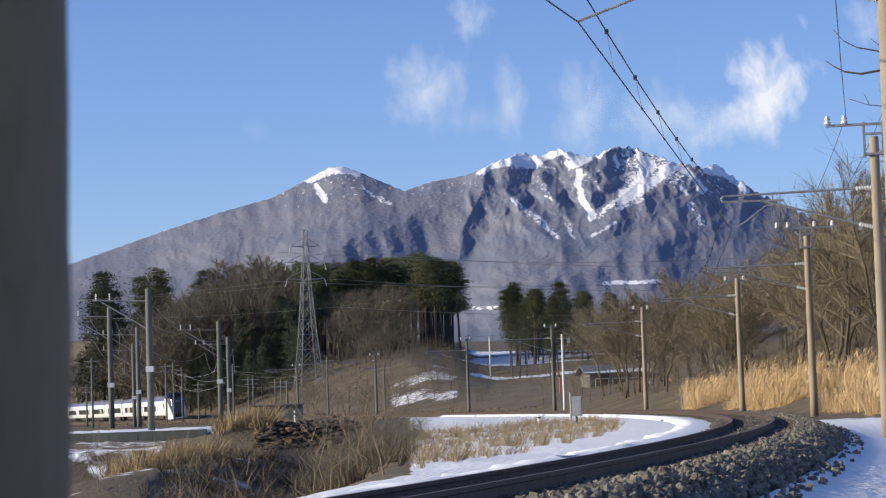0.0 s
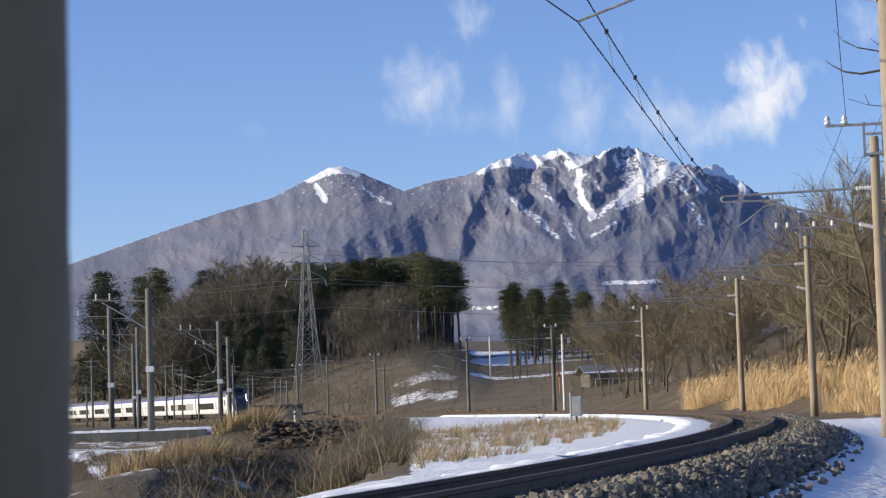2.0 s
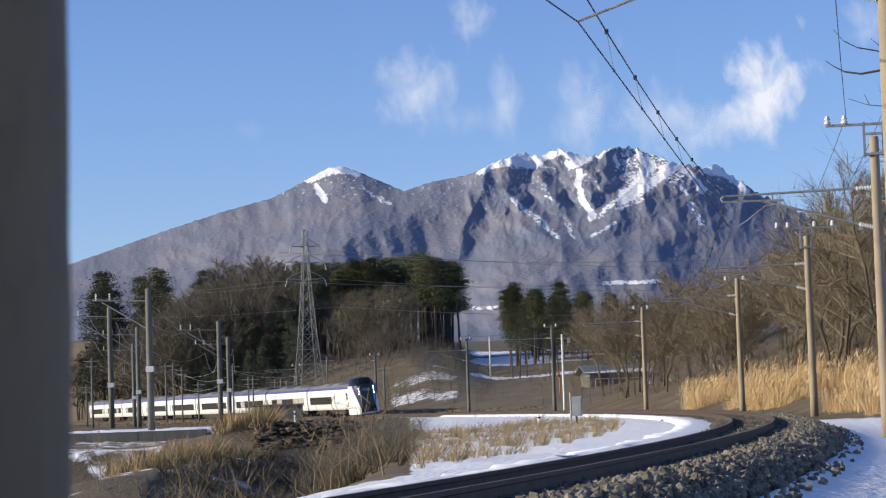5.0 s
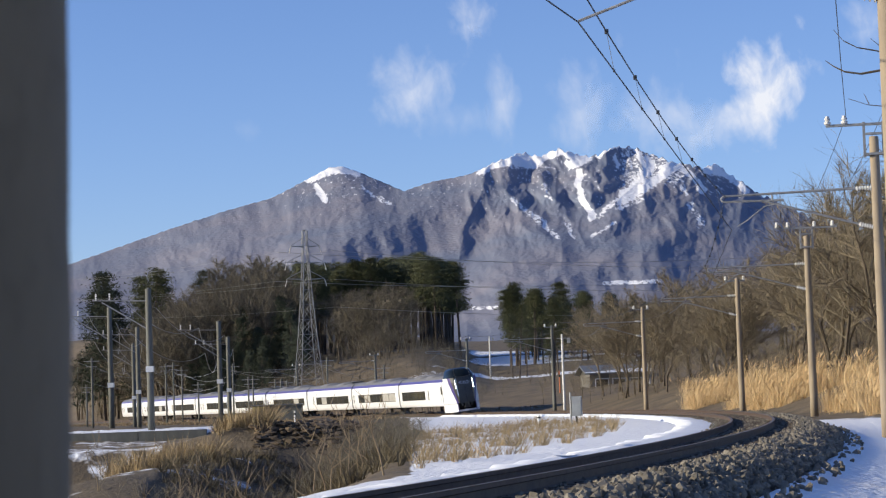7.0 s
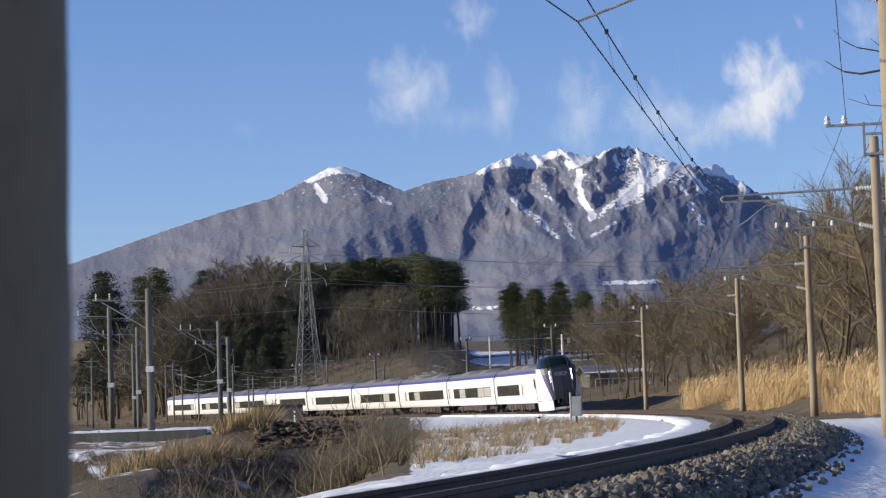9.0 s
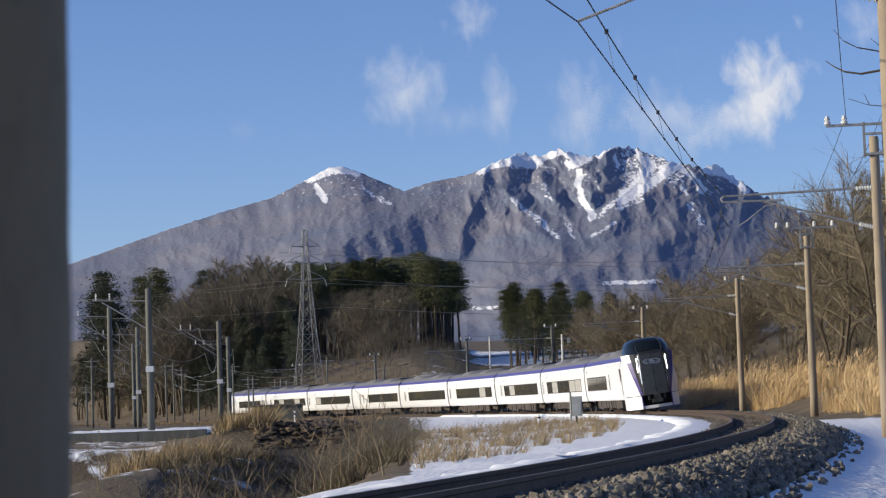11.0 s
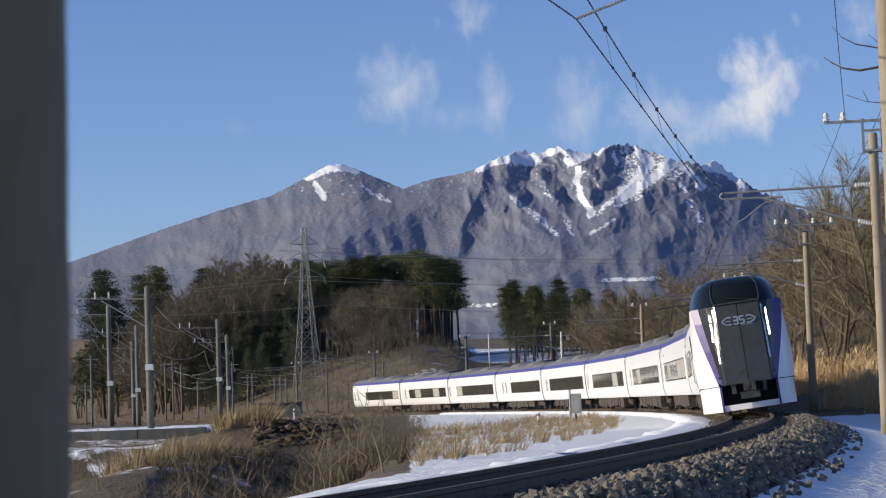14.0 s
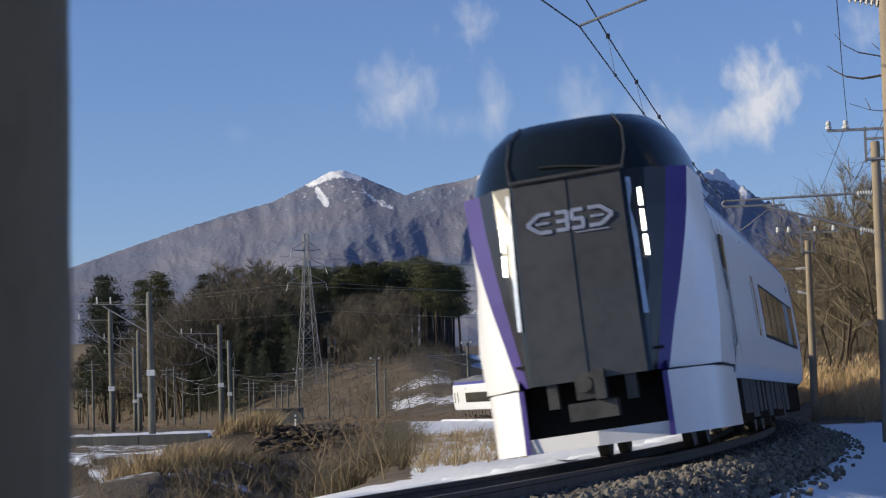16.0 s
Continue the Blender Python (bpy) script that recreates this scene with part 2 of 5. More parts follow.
def ground_material():
    m = mat("winter_ground", (0.155, 0.118, 0.072), (0.085, 0.066, 0.043), 0.35, 0.95, bump=0.8, fine=6.0, c3=(0.07, 0.053, 0.036))
    nt = m.node_tree
    b = nt.nodes["Principled BSDF"]
    soil = b.inputs["Base Color"].links[0].from_socket
    at = nt.nodes.new("ShaderNodeAttribute")
    at.attribute_name = "cover"
    ns = nt.nodes.new("ShaderNodeTexNoise")
    ns.inputs["Scale"].default_value, ns.inputs["Detail"].default_value = 1.3, 8
    co = nt.nodes.new("ShaderNodeTexCoord")
    nt.links.new(co.outputs["Object"], ns.inputs["Vector"])
    sub = nt.nodes.new("ShaderNodeMath")
    sub.operation = "MULTIPLY_ADD"
    sub.inputs[1].default_value, sub.inputs[2].default_value = 1.0, -0.5
    nt.links.new(ns.outputs[0], sub.inputs[0])
    ad = nt.nodes.new("ShaderNodeMath")
    nt.links.new(sub.outputs[0], ad.inputs[0])
    nt.links.new(at.outputs["Fac"], ad.inputs[1])
    mr = nt.nodes.new("ShaderNodeMapRange")
    mr.inputs[1].default_value, mr.inputs[2].default_value = 0.45, 0.60
    nt.links.new(ad.outputs[0], mr.inputs[0])
    mx = nt.nodes.new("ShaderNodeMix")
    mx.data_type = "RGBA"
    nt.links.new(mr.outputs[0], mx.inputs[0])
    nt.links.new(soil, mx.inputs[6])
    mx.inputs[7].default_value = (*SNOW_C, 1)
    nt.links.new(mx.outputs[2], b.inputs["Base Color"])
    return m


def build_ground():
    az = np.concatenate([np.arange(-180, -14, 5.5), np.arange(-14, 14, 0.085), np.arange(14, 180, 5.5)])
    rr = np.concatenate([np.geomspace(1.2, 14, 22)[:-1], np.geomspace(14, 420, 175)[:-1], np.geomspace(420, 4900, 45)])
    A, R = np.meshgrid(np.radians(az), rr)
    x, y = (R * np.sin(A)).ravel(), (R * np.cos(A)).ravel()
    z = land(x, y)
    s, n = nearest(x, y)
    c = snow_cover(x, y, s, n)
    k = len(az)
    v = np.column_stack([x, y, z])
    j, i = np.meshgrid(np.arange(len(rr) - 1), np.arange(k), indexing="ij")
    j, i = j.ravel(), i.ravel()
    i2 = (i + 1) % k
    f = np.column_stack([j * k + i, j * k + i2, (j + 1) * k + i2, (j + 1) * k + i])
    faces = [tuple(q) for q in f.tolist()] + [tuple(range(k - 1, -1, -1))]
    me = bpy.data.meshes.new("ground")
    me.from_pydata(v.tolist(), [], faces)
    me.attributes.new("cover", "FLOAT", "POINT").data.foreach_set("value", c.astype(np.float32))
    me.materials.append(ground_material())
    me.polygons.foreach_set("use_smooth", [True] * len(me.polygons))
    tagged(new("ground", me), "brown winter ground with patches of old snow", "ground", kind="structure")


build_ground()


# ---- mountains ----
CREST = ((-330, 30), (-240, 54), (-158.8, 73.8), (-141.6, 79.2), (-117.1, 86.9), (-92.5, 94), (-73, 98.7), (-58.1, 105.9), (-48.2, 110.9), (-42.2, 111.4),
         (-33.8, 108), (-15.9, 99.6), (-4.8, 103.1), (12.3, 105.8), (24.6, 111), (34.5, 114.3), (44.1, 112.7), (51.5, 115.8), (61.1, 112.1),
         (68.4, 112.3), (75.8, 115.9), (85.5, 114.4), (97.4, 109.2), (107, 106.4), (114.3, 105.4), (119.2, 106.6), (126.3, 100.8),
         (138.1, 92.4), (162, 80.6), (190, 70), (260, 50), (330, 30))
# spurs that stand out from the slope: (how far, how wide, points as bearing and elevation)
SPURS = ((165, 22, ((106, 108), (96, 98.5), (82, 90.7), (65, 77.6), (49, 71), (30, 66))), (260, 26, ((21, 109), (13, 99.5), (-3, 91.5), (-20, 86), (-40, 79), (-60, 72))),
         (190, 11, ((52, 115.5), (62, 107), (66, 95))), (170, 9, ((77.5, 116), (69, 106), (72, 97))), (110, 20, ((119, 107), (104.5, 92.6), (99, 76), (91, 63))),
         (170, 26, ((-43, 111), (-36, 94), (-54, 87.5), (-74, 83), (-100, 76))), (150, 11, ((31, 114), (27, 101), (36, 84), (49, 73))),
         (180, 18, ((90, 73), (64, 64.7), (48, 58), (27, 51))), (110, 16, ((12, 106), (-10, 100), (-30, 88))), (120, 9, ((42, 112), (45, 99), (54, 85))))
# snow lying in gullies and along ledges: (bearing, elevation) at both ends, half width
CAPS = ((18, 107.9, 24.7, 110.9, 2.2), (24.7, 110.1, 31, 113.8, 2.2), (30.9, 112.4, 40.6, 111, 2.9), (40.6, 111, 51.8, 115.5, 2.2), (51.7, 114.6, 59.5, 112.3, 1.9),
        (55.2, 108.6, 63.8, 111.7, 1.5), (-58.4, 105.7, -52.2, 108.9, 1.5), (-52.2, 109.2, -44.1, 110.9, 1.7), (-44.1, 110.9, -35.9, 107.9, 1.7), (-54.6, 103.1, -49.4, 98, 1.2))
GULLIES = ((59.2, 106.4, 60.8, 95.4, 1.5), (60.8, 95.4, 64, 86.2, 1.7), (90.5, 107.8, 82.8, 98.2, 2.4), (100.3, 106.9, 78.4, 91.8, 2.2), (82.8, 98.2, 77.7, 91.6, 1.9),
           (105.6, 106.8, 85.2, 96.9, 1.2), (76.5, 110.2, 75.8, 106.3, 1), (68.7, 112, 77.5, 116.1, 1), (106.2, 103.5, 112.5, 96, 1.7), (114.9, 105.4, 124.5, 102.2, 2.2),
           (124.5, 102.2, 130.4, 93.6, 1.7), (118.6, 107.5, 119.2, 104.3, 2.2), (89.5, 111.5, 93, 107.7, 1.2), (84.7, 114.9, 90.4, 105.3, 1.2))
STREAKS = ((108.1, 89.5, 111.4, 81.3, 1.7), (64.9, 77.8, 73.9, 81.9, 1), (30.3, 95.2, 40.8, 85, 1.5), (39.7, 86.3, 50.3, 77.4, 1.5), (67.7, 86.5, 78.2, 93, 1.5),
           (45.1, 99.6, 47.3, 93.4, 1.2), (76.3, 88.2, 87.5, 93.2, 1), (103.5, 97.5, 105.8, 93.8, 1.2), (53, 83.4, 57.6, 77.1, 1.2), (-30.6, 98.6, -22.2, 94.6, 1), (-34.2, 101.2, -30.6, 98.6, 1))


def away(A, E, a0, e0, a1, e1):
    """Distance of points (A, E) from a segment."""
    da, de = a1 - a0, e1 - e0
    q = np.clip(((A - a0) * da + (E - e0) * de) / (da * da + de * de), 0, 1)
    return np.hypot(A - a0 - q * da, E - e0 - q * de)


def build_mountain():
    a = np.concatenate([np.arange(-330, -180, 3.0), np.arange(-180, 180, 0.5), np.arange(180, 330, 3.0)])
    t = np.concatenate([np.linspace(0, .3, 40)[:-1], np.linspace(.3, 1, 190)])
    A, T = np.meshgrid(a, t)
    jag = 0.5 * np.sin(a * .9) * np.sin(a * .37) + 0.35 * np.sin(a * 1.7 + 1) + .2 * np.sin(a * 3.1)
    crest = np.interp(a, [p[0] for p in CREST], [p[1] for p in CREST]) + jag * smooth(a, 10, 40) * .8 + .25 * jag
    E = 22 + (crest[None, :] - 22) * T
    # the slope runs back evenly with height, whatever the small teeth of the crest
    g = np.exp(-(np.arange(-330, 331, 1.0) / 14) ** 2)
    even = np.arange(-330, 331, 1.0)
    broad = np.interp(even, [p[0] for p in CREST], [p[1] for p in CREST])
    broad = np.convolve(broad, g, "same") / np.convolve(np.ones_like(broad), g, "same")
    broad = .45 * broad + 58
    D = 2300 + 2250 * np.clip((E - 22) / (np.interp(a, even, broad)[None, :] - 22), 0, 1.12) ** .9
    # gentle warp so that the spurs do not run ruler-straight
    wa, we = A + 1.6 * np.sin(E * .31 + A * .05) + .9 * np.sin(E * .83 + A * .21), E + 1.2 * np.sin(A * .23) + .7 * np.sin(A * .61 + E * .2)
    out = np.zeros_like(D)
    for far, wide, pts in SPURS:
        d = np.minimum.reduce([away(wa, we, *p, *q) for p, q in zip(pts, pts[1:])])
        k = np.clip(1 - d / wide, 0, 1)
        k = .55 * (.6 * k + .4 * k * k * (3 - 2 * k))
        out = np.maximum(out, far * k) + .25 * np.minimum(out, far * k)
    rid = np.array([noise.ridged_multi_fractal(Vector((u * .045 + v * .010, v * .028 - u * .014, 3.1)), .95, 2.1, 6, 1.0, 1.8) for u, v in zip(A.ravel(), E.ravel())]).reshape(A.shape)
    rid = (rid - rid.mean()) / rid.std()
    high = smooth(E, 62, 100) * smooth(A, -10, 30)
    D = D - (out + rid * (6 + 10 * high)) * smooth(T, .04, .22)
    rows = [list(zip((A[i] * D[i] / 1000).tolist(), D[i].tolist(), (E[i] * D[i] / 1000).tolist())) for i in range(len(t))]
    back = [(p[0] * 1.02, p[1] + 250, -20.0) for p in rows[-1]]
    snow = 0.24 * smooth(E, 80, 106) + .14 * smooth(rid, .2, -1.2) * smooth(E, 70, 95) * smooth(A, 10, 40)
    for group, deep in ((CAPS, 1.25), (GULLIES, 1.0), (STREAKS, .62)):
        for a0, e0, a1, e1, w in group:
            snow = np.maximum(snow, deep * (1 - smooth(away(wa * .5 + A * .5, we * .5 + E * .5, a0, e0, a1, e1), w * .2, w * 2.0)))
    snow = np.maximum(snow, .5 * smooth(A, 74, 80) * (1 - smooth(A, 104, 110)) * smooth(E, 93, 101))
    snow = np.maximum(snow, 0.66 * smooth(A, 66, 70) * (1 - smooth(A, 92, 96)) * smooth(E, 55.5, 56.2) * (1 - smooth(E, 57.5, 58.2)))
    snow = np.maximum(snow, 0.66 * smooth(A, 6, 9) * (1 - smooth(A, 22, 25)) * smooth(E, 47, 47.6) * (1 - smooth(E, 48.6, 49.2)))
    # blue of the distant haze is mixed into the forest's base colours
    m = mat("hazed_mountain_forest", (0.222, 0.218, 0.262), (0.15, 0.178, 0.25), 0.0045, 0.95, bump=0.5, fine=0.11, c3=(0.15, 0.17, 0.225))
    nt = m.node_tree
    b = nt.nodes["Principled BSDF"]
    rock = b.inputs["Base Color"].links[0].from_socket
    co = nt.nodes.new("ShaderNodeTexCoord")
    sep = nt.nodes.new("ShaderNodeSeparateXYZ")
    nt.links.new(co.outputs["Object"], sep.inputs[0])
    ns = nt.nodes.new("ShaderNodeTexNoise")
    ns.inputs["Scale"].default_value, ns.inputs["Detail"].default_value, ns.inputs["Roughness"].default_value = 0.10, 9, 0.75
    mp = nt.nodes.new("ShaderNodeMapping")
    mp.inputs["Scale"].default_value = (1.6, 0.25, 0.8)
    nt.links.new(co.outputs["Object"], mp.inputs[0])
    nt.links.new(mp.outputs[0], ns.inputs["Vector"])
    hi = nt.nodes.new("ShaderNodeAttribute")
    hi.attribute_name = "snow"
    half = nt.nodes.new("ShaderNodeMath")
    half.operation = "MULTIPLY_ADD"
    half.inputs[1].default_value, half.inputs[2].default_value = 3.0, -1.5
    nt.links.new(ns.outputs[0], half.inputs[0])
    su = nt.nodes.new("ShaderNodeMath")
    nt.links.new(half.outputs[0], su.inputs[0])
    nt.links.new(hi.outputs["Fac"], su.inputs[1])
    mr = nt.nodes.new("ShaderNodeMapRange")
    mr.inputs[1].default_value, mr.inputs[2].default_value = 0.48, 0.62
    nt.links.new(su.outputs[0], mr.inputs[0])
    mx = nt.nodes.new("ShaderNodeMix")
    mx.data_type = "RGBA"
    nt.links.new(mr.outputs[0], mx.inputs[0])
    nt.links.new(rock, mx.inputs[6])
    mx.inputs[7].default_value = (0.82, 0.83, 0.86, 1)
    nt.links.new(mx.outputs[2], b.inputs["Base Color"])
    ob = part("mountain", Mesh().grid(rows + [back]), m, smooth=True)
    val = np.concatenate([snow.ravel(), np.zeros(len(a))]).astype(np.float32)
    ob.data.attributes.new("snow", "FLOAT", "POINT").data.foreach_set("value", val)
    tagged(ob, "snow-streaked volcanic mountain range above bare forest slopes", "mountain", kind="structure")


build_mountain()


# ---- track ----
def build_track():
    road = thing("railway_track", pose(0, 0, 0), "rusty curved single railway track on dark ballast", "railway track", kind="structure")
    ss = np.concatenate([np.arange(-70, 130, 1.0), np.arange(130, 420, 4.0)])
    prof = ((-2.75, -.62), (-1.75, -.2), (-1.4, -.17), (-.4, -.15), (.4, -.15), (1.35, -.15), (1.6, -.2), (2.0, -.42), (2.4, -.7))
    rng = np.random.RandomState(2)
    rows = [[line(s, o + rng.normal(0, .03), u + rng.normal(0, .015)) for o, u in prof] for s in ss]
    tagged(part("ballast_bed", Mesh().grid(rows), M_BALLAST, road), "dark crushed stone ballast")
    head = ((-.075, -.148), (-.07, -.135), (-.012, -.115), (-.012, -.045), (-.034, -.035), (-.034, 0), (.034, 0), (.034, -.035), (.012, -.045), (.012, -.115), (.07, -.135), (.075, -.148))
    for side in (-.5665, .5665):
        part("rail", Mesh().grid([[line(s, side + o, u) for o, u in head] for s in ss]), M_RAIL, road, "rust-brown steel rail")
        part("rail_head", Mesh().grid([[line(s, side + o, u) for o, u in ((-.033, .004), (.033, .004))] for s in ss]), M_RAILTOP, road, "worn bright rail head")
    me = data("sleeper", Mesh().box((0, 0, 0), (2.1, .22, .15)), M_SLEEPER)
    for k in range(290):
        s = -62 + k * .62
        ob = new("sleeper", me)
        ob.parent = road
        th = float(np.interp(s, TS, TH))
        ob.matrix_basis = Matrix.Translation(line(s, 0, -.20)) @ pose(0, 0, 0, 0, 0, -math.degrees(th)) @ pose(0, 0, 0, 0, -math.degrees(CANT), 0)
    # snow lying along the inner shoulder
    rng = np.random.RandomState(5)
    rows = []
    for s in np.arange(-66, 150, .5):
        w = 2.15 + .12 * math.sin(s * .9) + .1 * math.sin(s * 2.3) + rng.normal(0, .06)
        i = -.95 - .1 * math.sin(s * .5) + rng.normal(0, .03)
        q = [(i, -.20), (i - .15, -.15), (-1.45, -.12 + rng.normal(0, .012)), (-1.75, -.08 + .02 * math.sin(s * 1.7)), (-w + .15, -.07 + rng.normal(0, .02)), (-w, -.22), (-w - .3, -.6)]
        rows.append([line(s, o, u) for o, u in q])
    tagged(part("snow_bank", Mesh().grid(rows), M_SNOW, smooth=True), "old snow lying along the track shoulder", "snow", kind="stuff")
    return road


TRACK = build_track()


def stone_mesh(seed, r):
    rng = np.random.RandomState(seed)
    bm = bmesh.new()
    bmesh.ops.create_icosphere(bm, subdivisions=1, radius=1)
    vs = []
    sc = np.array([1.0, .8, .62]) * r * rng.uniform(.8, 1.2, 3)
    for v in bm.verts:
        vs.append(np.array(v.co) * sc * rng.uniform(.72, 1.15))
    fs = [tuple(q.index for q in f.verts) for f in bm.faces]
    bm.free()
    return np.array(vs), fs


def build_stones():
    base = [stone_mesh(k, 1.0) for k in range(10)]
    mes = []
    for k in range(10):
        ms = Mesh().add(base[k][0] * .10, base[k][1])
        mes.append(data("stone", ms, M_STONE))
    rng = np.random.RandomState(9)
    near = 0
    ms = Mesh()
    for k in range(11000):
        s = -63 + 130 * rng.rand() ** 1.35
        o = 1.15 + .95 * rng.rand() if k % 12 else 1.9 + .6 * rng.rand() ** 2
        up = -.13 - .03 * rng.rand() if o < 1.55 else -.13 - (o - 1.55) * .50 if o < 2.1 else -.405 - (o - 2.1) * .22
        p = line(s, o, up)
        rot = Euler(rng.rand(3) * 6.28)
        r = rng.uniform(.035, .085)
        if k < 6000 and near < 300 and -52 < s < -30 and rng.rand() < .5:
            ob = new("stone", mes[k % 10])
            ob.parent = TRACK
            ob.matrix_basis = Matrix.LocRotScale(p, rot, (r * 10,) * 3)
            near += 1
            continue
        v, f = base[k % 10]
        R = np.array(rot.to_matrix())
        ms.add((v * r) @ R.T + np.array(p), f)
    for k in range(5000):
        s = -62 + 120 * rng.rand() ** 1.2
        o = rng.uniform(-1.2, 1.2)
        v, f = base[k % 10]
        ms.add((v * rng.uniform(.03, .06)) @ np.array(Euler(rng.rand(3) * 6.28).to_matrix()).T + np.array(line(s, o, -.145)), f)
    tagged(part("ballast_stones", ms, M_STONE, TRACK), "loose grey-brown crushed ballast stones", kind="stuff")


# ---- overhead line ----
def insulator(ms, p, q, r=.07, k=6):
    """A ribbed insulator from p to q, one closed shape."""
    p, q = Vector(p), Vector(q)
    L = (q - p).length
    prof = []
    for i in range(k):
        prof += [(r * .4, L * i / k), (r, L * (i + .25) / k), (r * .75, L * (i + .6) / k), (r * .4, L * (i + .7) / k)]
    prof.append((r * .4, L))
    ms.lathe(p, prof, 8, (q - p).to_track_quat("Z", "Y").to_matrix())


def line_pole(s, off, top, reach, low=5.0, frame_head=False, grey=False, base=None, label="tan concrete railway pole carrying a steel cantilever"):
    """A concrete pole beside the line with a cantilever over the track."""
    foot = line(s, off, 0, False)
    foot.z = land_at(foot.x, foot.y) - .1
    t = float(np.interp(s, TS, TH))
    m = Matrix.Translation(foot) @ pose(0, 0, 0, 0, 0, -math.degrees(t))
    zz = line_z(s) - foot.z
    e = thing("catenary_pole", m, label, "railway pole", "overhead line poles")
    part("pole", Mesh().lathe((0, 0, 0), ((.17, 0), (.165, 1), (.155, 2.5), (.145, 4), (.135, 5.5), (.125, top), (.10, top + .03)), 14), M_CONC_G if grey else M_CONC, e, smooth=True)
    a = Mesh()
    hi, lo = zz + low + .95, zz + low + .1
    tip = -reach
    a.tube((-.55, 0, hi - .0), (tip, 0, hi - .05), .035, .03, 8)
    a.pipe([(tip, 0, hi - .05), (tip - .07, 0, hi - .12), (tip, 0, hi - .2), (tip + 1.6, 0, hi - .22)], .03, 6)
    a.tube((-.5, 0, lo - .1), (tip + 1.0, 0, hi - .2), .03, .03, 8)
    a.tube((tip + 1.3, 0, hi - .22), (tip + 1.3, 0, hi), .025, .025, 6)
    part("cantilever", a, M_STEEL, e, "galvanised steel tube cantilever")
    b = Mesh()
    if s < -30:
        b.pipe([(-1.7, 0, hi - .25), (-2.3, 0, lo + .28), (-2.75, 0, lo + .12), (-3.3, 0, lo - .06), (-3.8, 0, lo - .22)], .018, 6)
    else:
        b.pipe([(tip + 1.5, 0, hi - .3), (tip + 1.1, 0, hi - .36), (tip + .6, 0, lo + .12), (tip + .35, 0, lo - .02)], .018, 5)
    part("steady_arm", b, M_STEEL, e)
    for p, q in (((-.12, 0, hi), (-.55, 0, hi)), ((-.12, 0, lo - .2), (-.5, 0, lo - .1))):
        c = Mesh()
        insulator(c, p, q)
        part("insulator", c, M_INSUL, e, "white ribbed porcelain insulator")
    h = Mesh()
    if frame_head:
        for x in (-.25, .25):
            h.box((x, 0, top - .05), (.07, .08, .95))
        h.box((0, -.02, top - .45), (.56, .3, .06))
        h.box((0, -.02, top + .1), (.56, .1, .06))
        h.box((0, 0, top + .36), (2.5, .07, .07))
    else:
        h.box((-.1, 0, top - .12), (1.1, .06, .06))
    part("crossarm", h, M_STEEL, e)
    for x in (-1.2, -.75, .35, 1.1) if frame_head else (-.6, .35):
        i = Mesh()
        i.lathe((x, 0, top + (.38 if frame_head else -.09)), ((.04, 0), (.09, .03), (.09, .09), (.05, .11), (.08, .15), (.05, .24)), 8)
        part("insulator", i, M_INSUL, e, "small white pin insulator")
    return e


POLES = ((-37, 3.45, 8.2, 4.0), (-3, 3.55, 8.1, 4.05), (32, 3.9, 7.6, 4.1), (60, 4.0, 7.4, 4.1), (96, 4.0, 7.4, 4.1), (130, 3.9, 7.5, 4.1), (163, 4.0, 7.6, 4.1), (200, 4.0, 7.2, 4.1), (236, 4.0, 7.0, 4.1))


def build_overhead():
    for k, (s, off, top, reach) in enumerate(POLES):
        line_pole(s, off, top, reach, 5.1 if k else 5.5, k in (1, 2), k > 4)
    sup = [p[0] for p in POLES]
    con = Mesh()
    mes = Mesh()
    hang = Mesh()
    sup = [-75] + sup + [275]
    for j, (a, b) in enumerate(zip(sup, sup[1:])):
        pc, pm = [], []
        for i in range(9):
            q = i / 8
            s = a + (b - a) * q
            # wires run straight from one support to the next
            za, zb = line(a, -.09 if a < -30 else -.06, 5.38 if a < -30 else 5.1), line(b, -.06 if b > -30 else -.09, 5.1 if b > -30 else 5.38)
            pc.append(za.lerp(zb, q))
            ma, mb = line(a, -.14, 6.05), line(b, -.14, 6.0)
            w = ma.lerp(mb, q)
            w.z -= .28 * 4 * q * (1 - q)
            pm.append(w)
        con.pipe(pc, .010, 4)
        mes.pipe(pm, .011, 4)
        for i in range(1, 8):
            hang.tube(pc[i], pm[i], .0045, .0045, 3)
            hang.tube(pm[i] - Vector((0, 0, .035)), pm[i] + Vector((0, 0, .035)), .03, .03, 6)
            hang.tube(pc[i] - Vector((0, 0, .02)), pc[i] + Vector((0, 0, .02)), .018, .018, 6)
    w = thing("overhead_wires", pose(0, 0, 0), "dark overhead contact and messenger wires with clamps", "wires", kind="structure")
    part("contact_wire", con, M_WIRE, w)
    part("messenger_wire", mes, M_WIRE, w)
    part("hanger_clamps", hang, M_WIRE, w)
    f = Mesh()
    for a, b in zip(POLES, POLES[1:]):
        for o in (-.7, .25):
            p, q = line(a[0], a[1] + o, 0, False), line(b[0], b[1] + o, 0, False)
            p.z, q.z = line_z(a[0]) + a[2] - .1, line_z(b[0]) + b[2] - .1
            pts = [p.lerp(q, i / 8) - Vector((0, 0, .5 * 4 * (i / 8) * (1 - i / 8))) for i in range(9)]
            f.pipe(pts, .010, 3)
    part("feeder_wire", f, M_WIRE, w)


build_overhead()


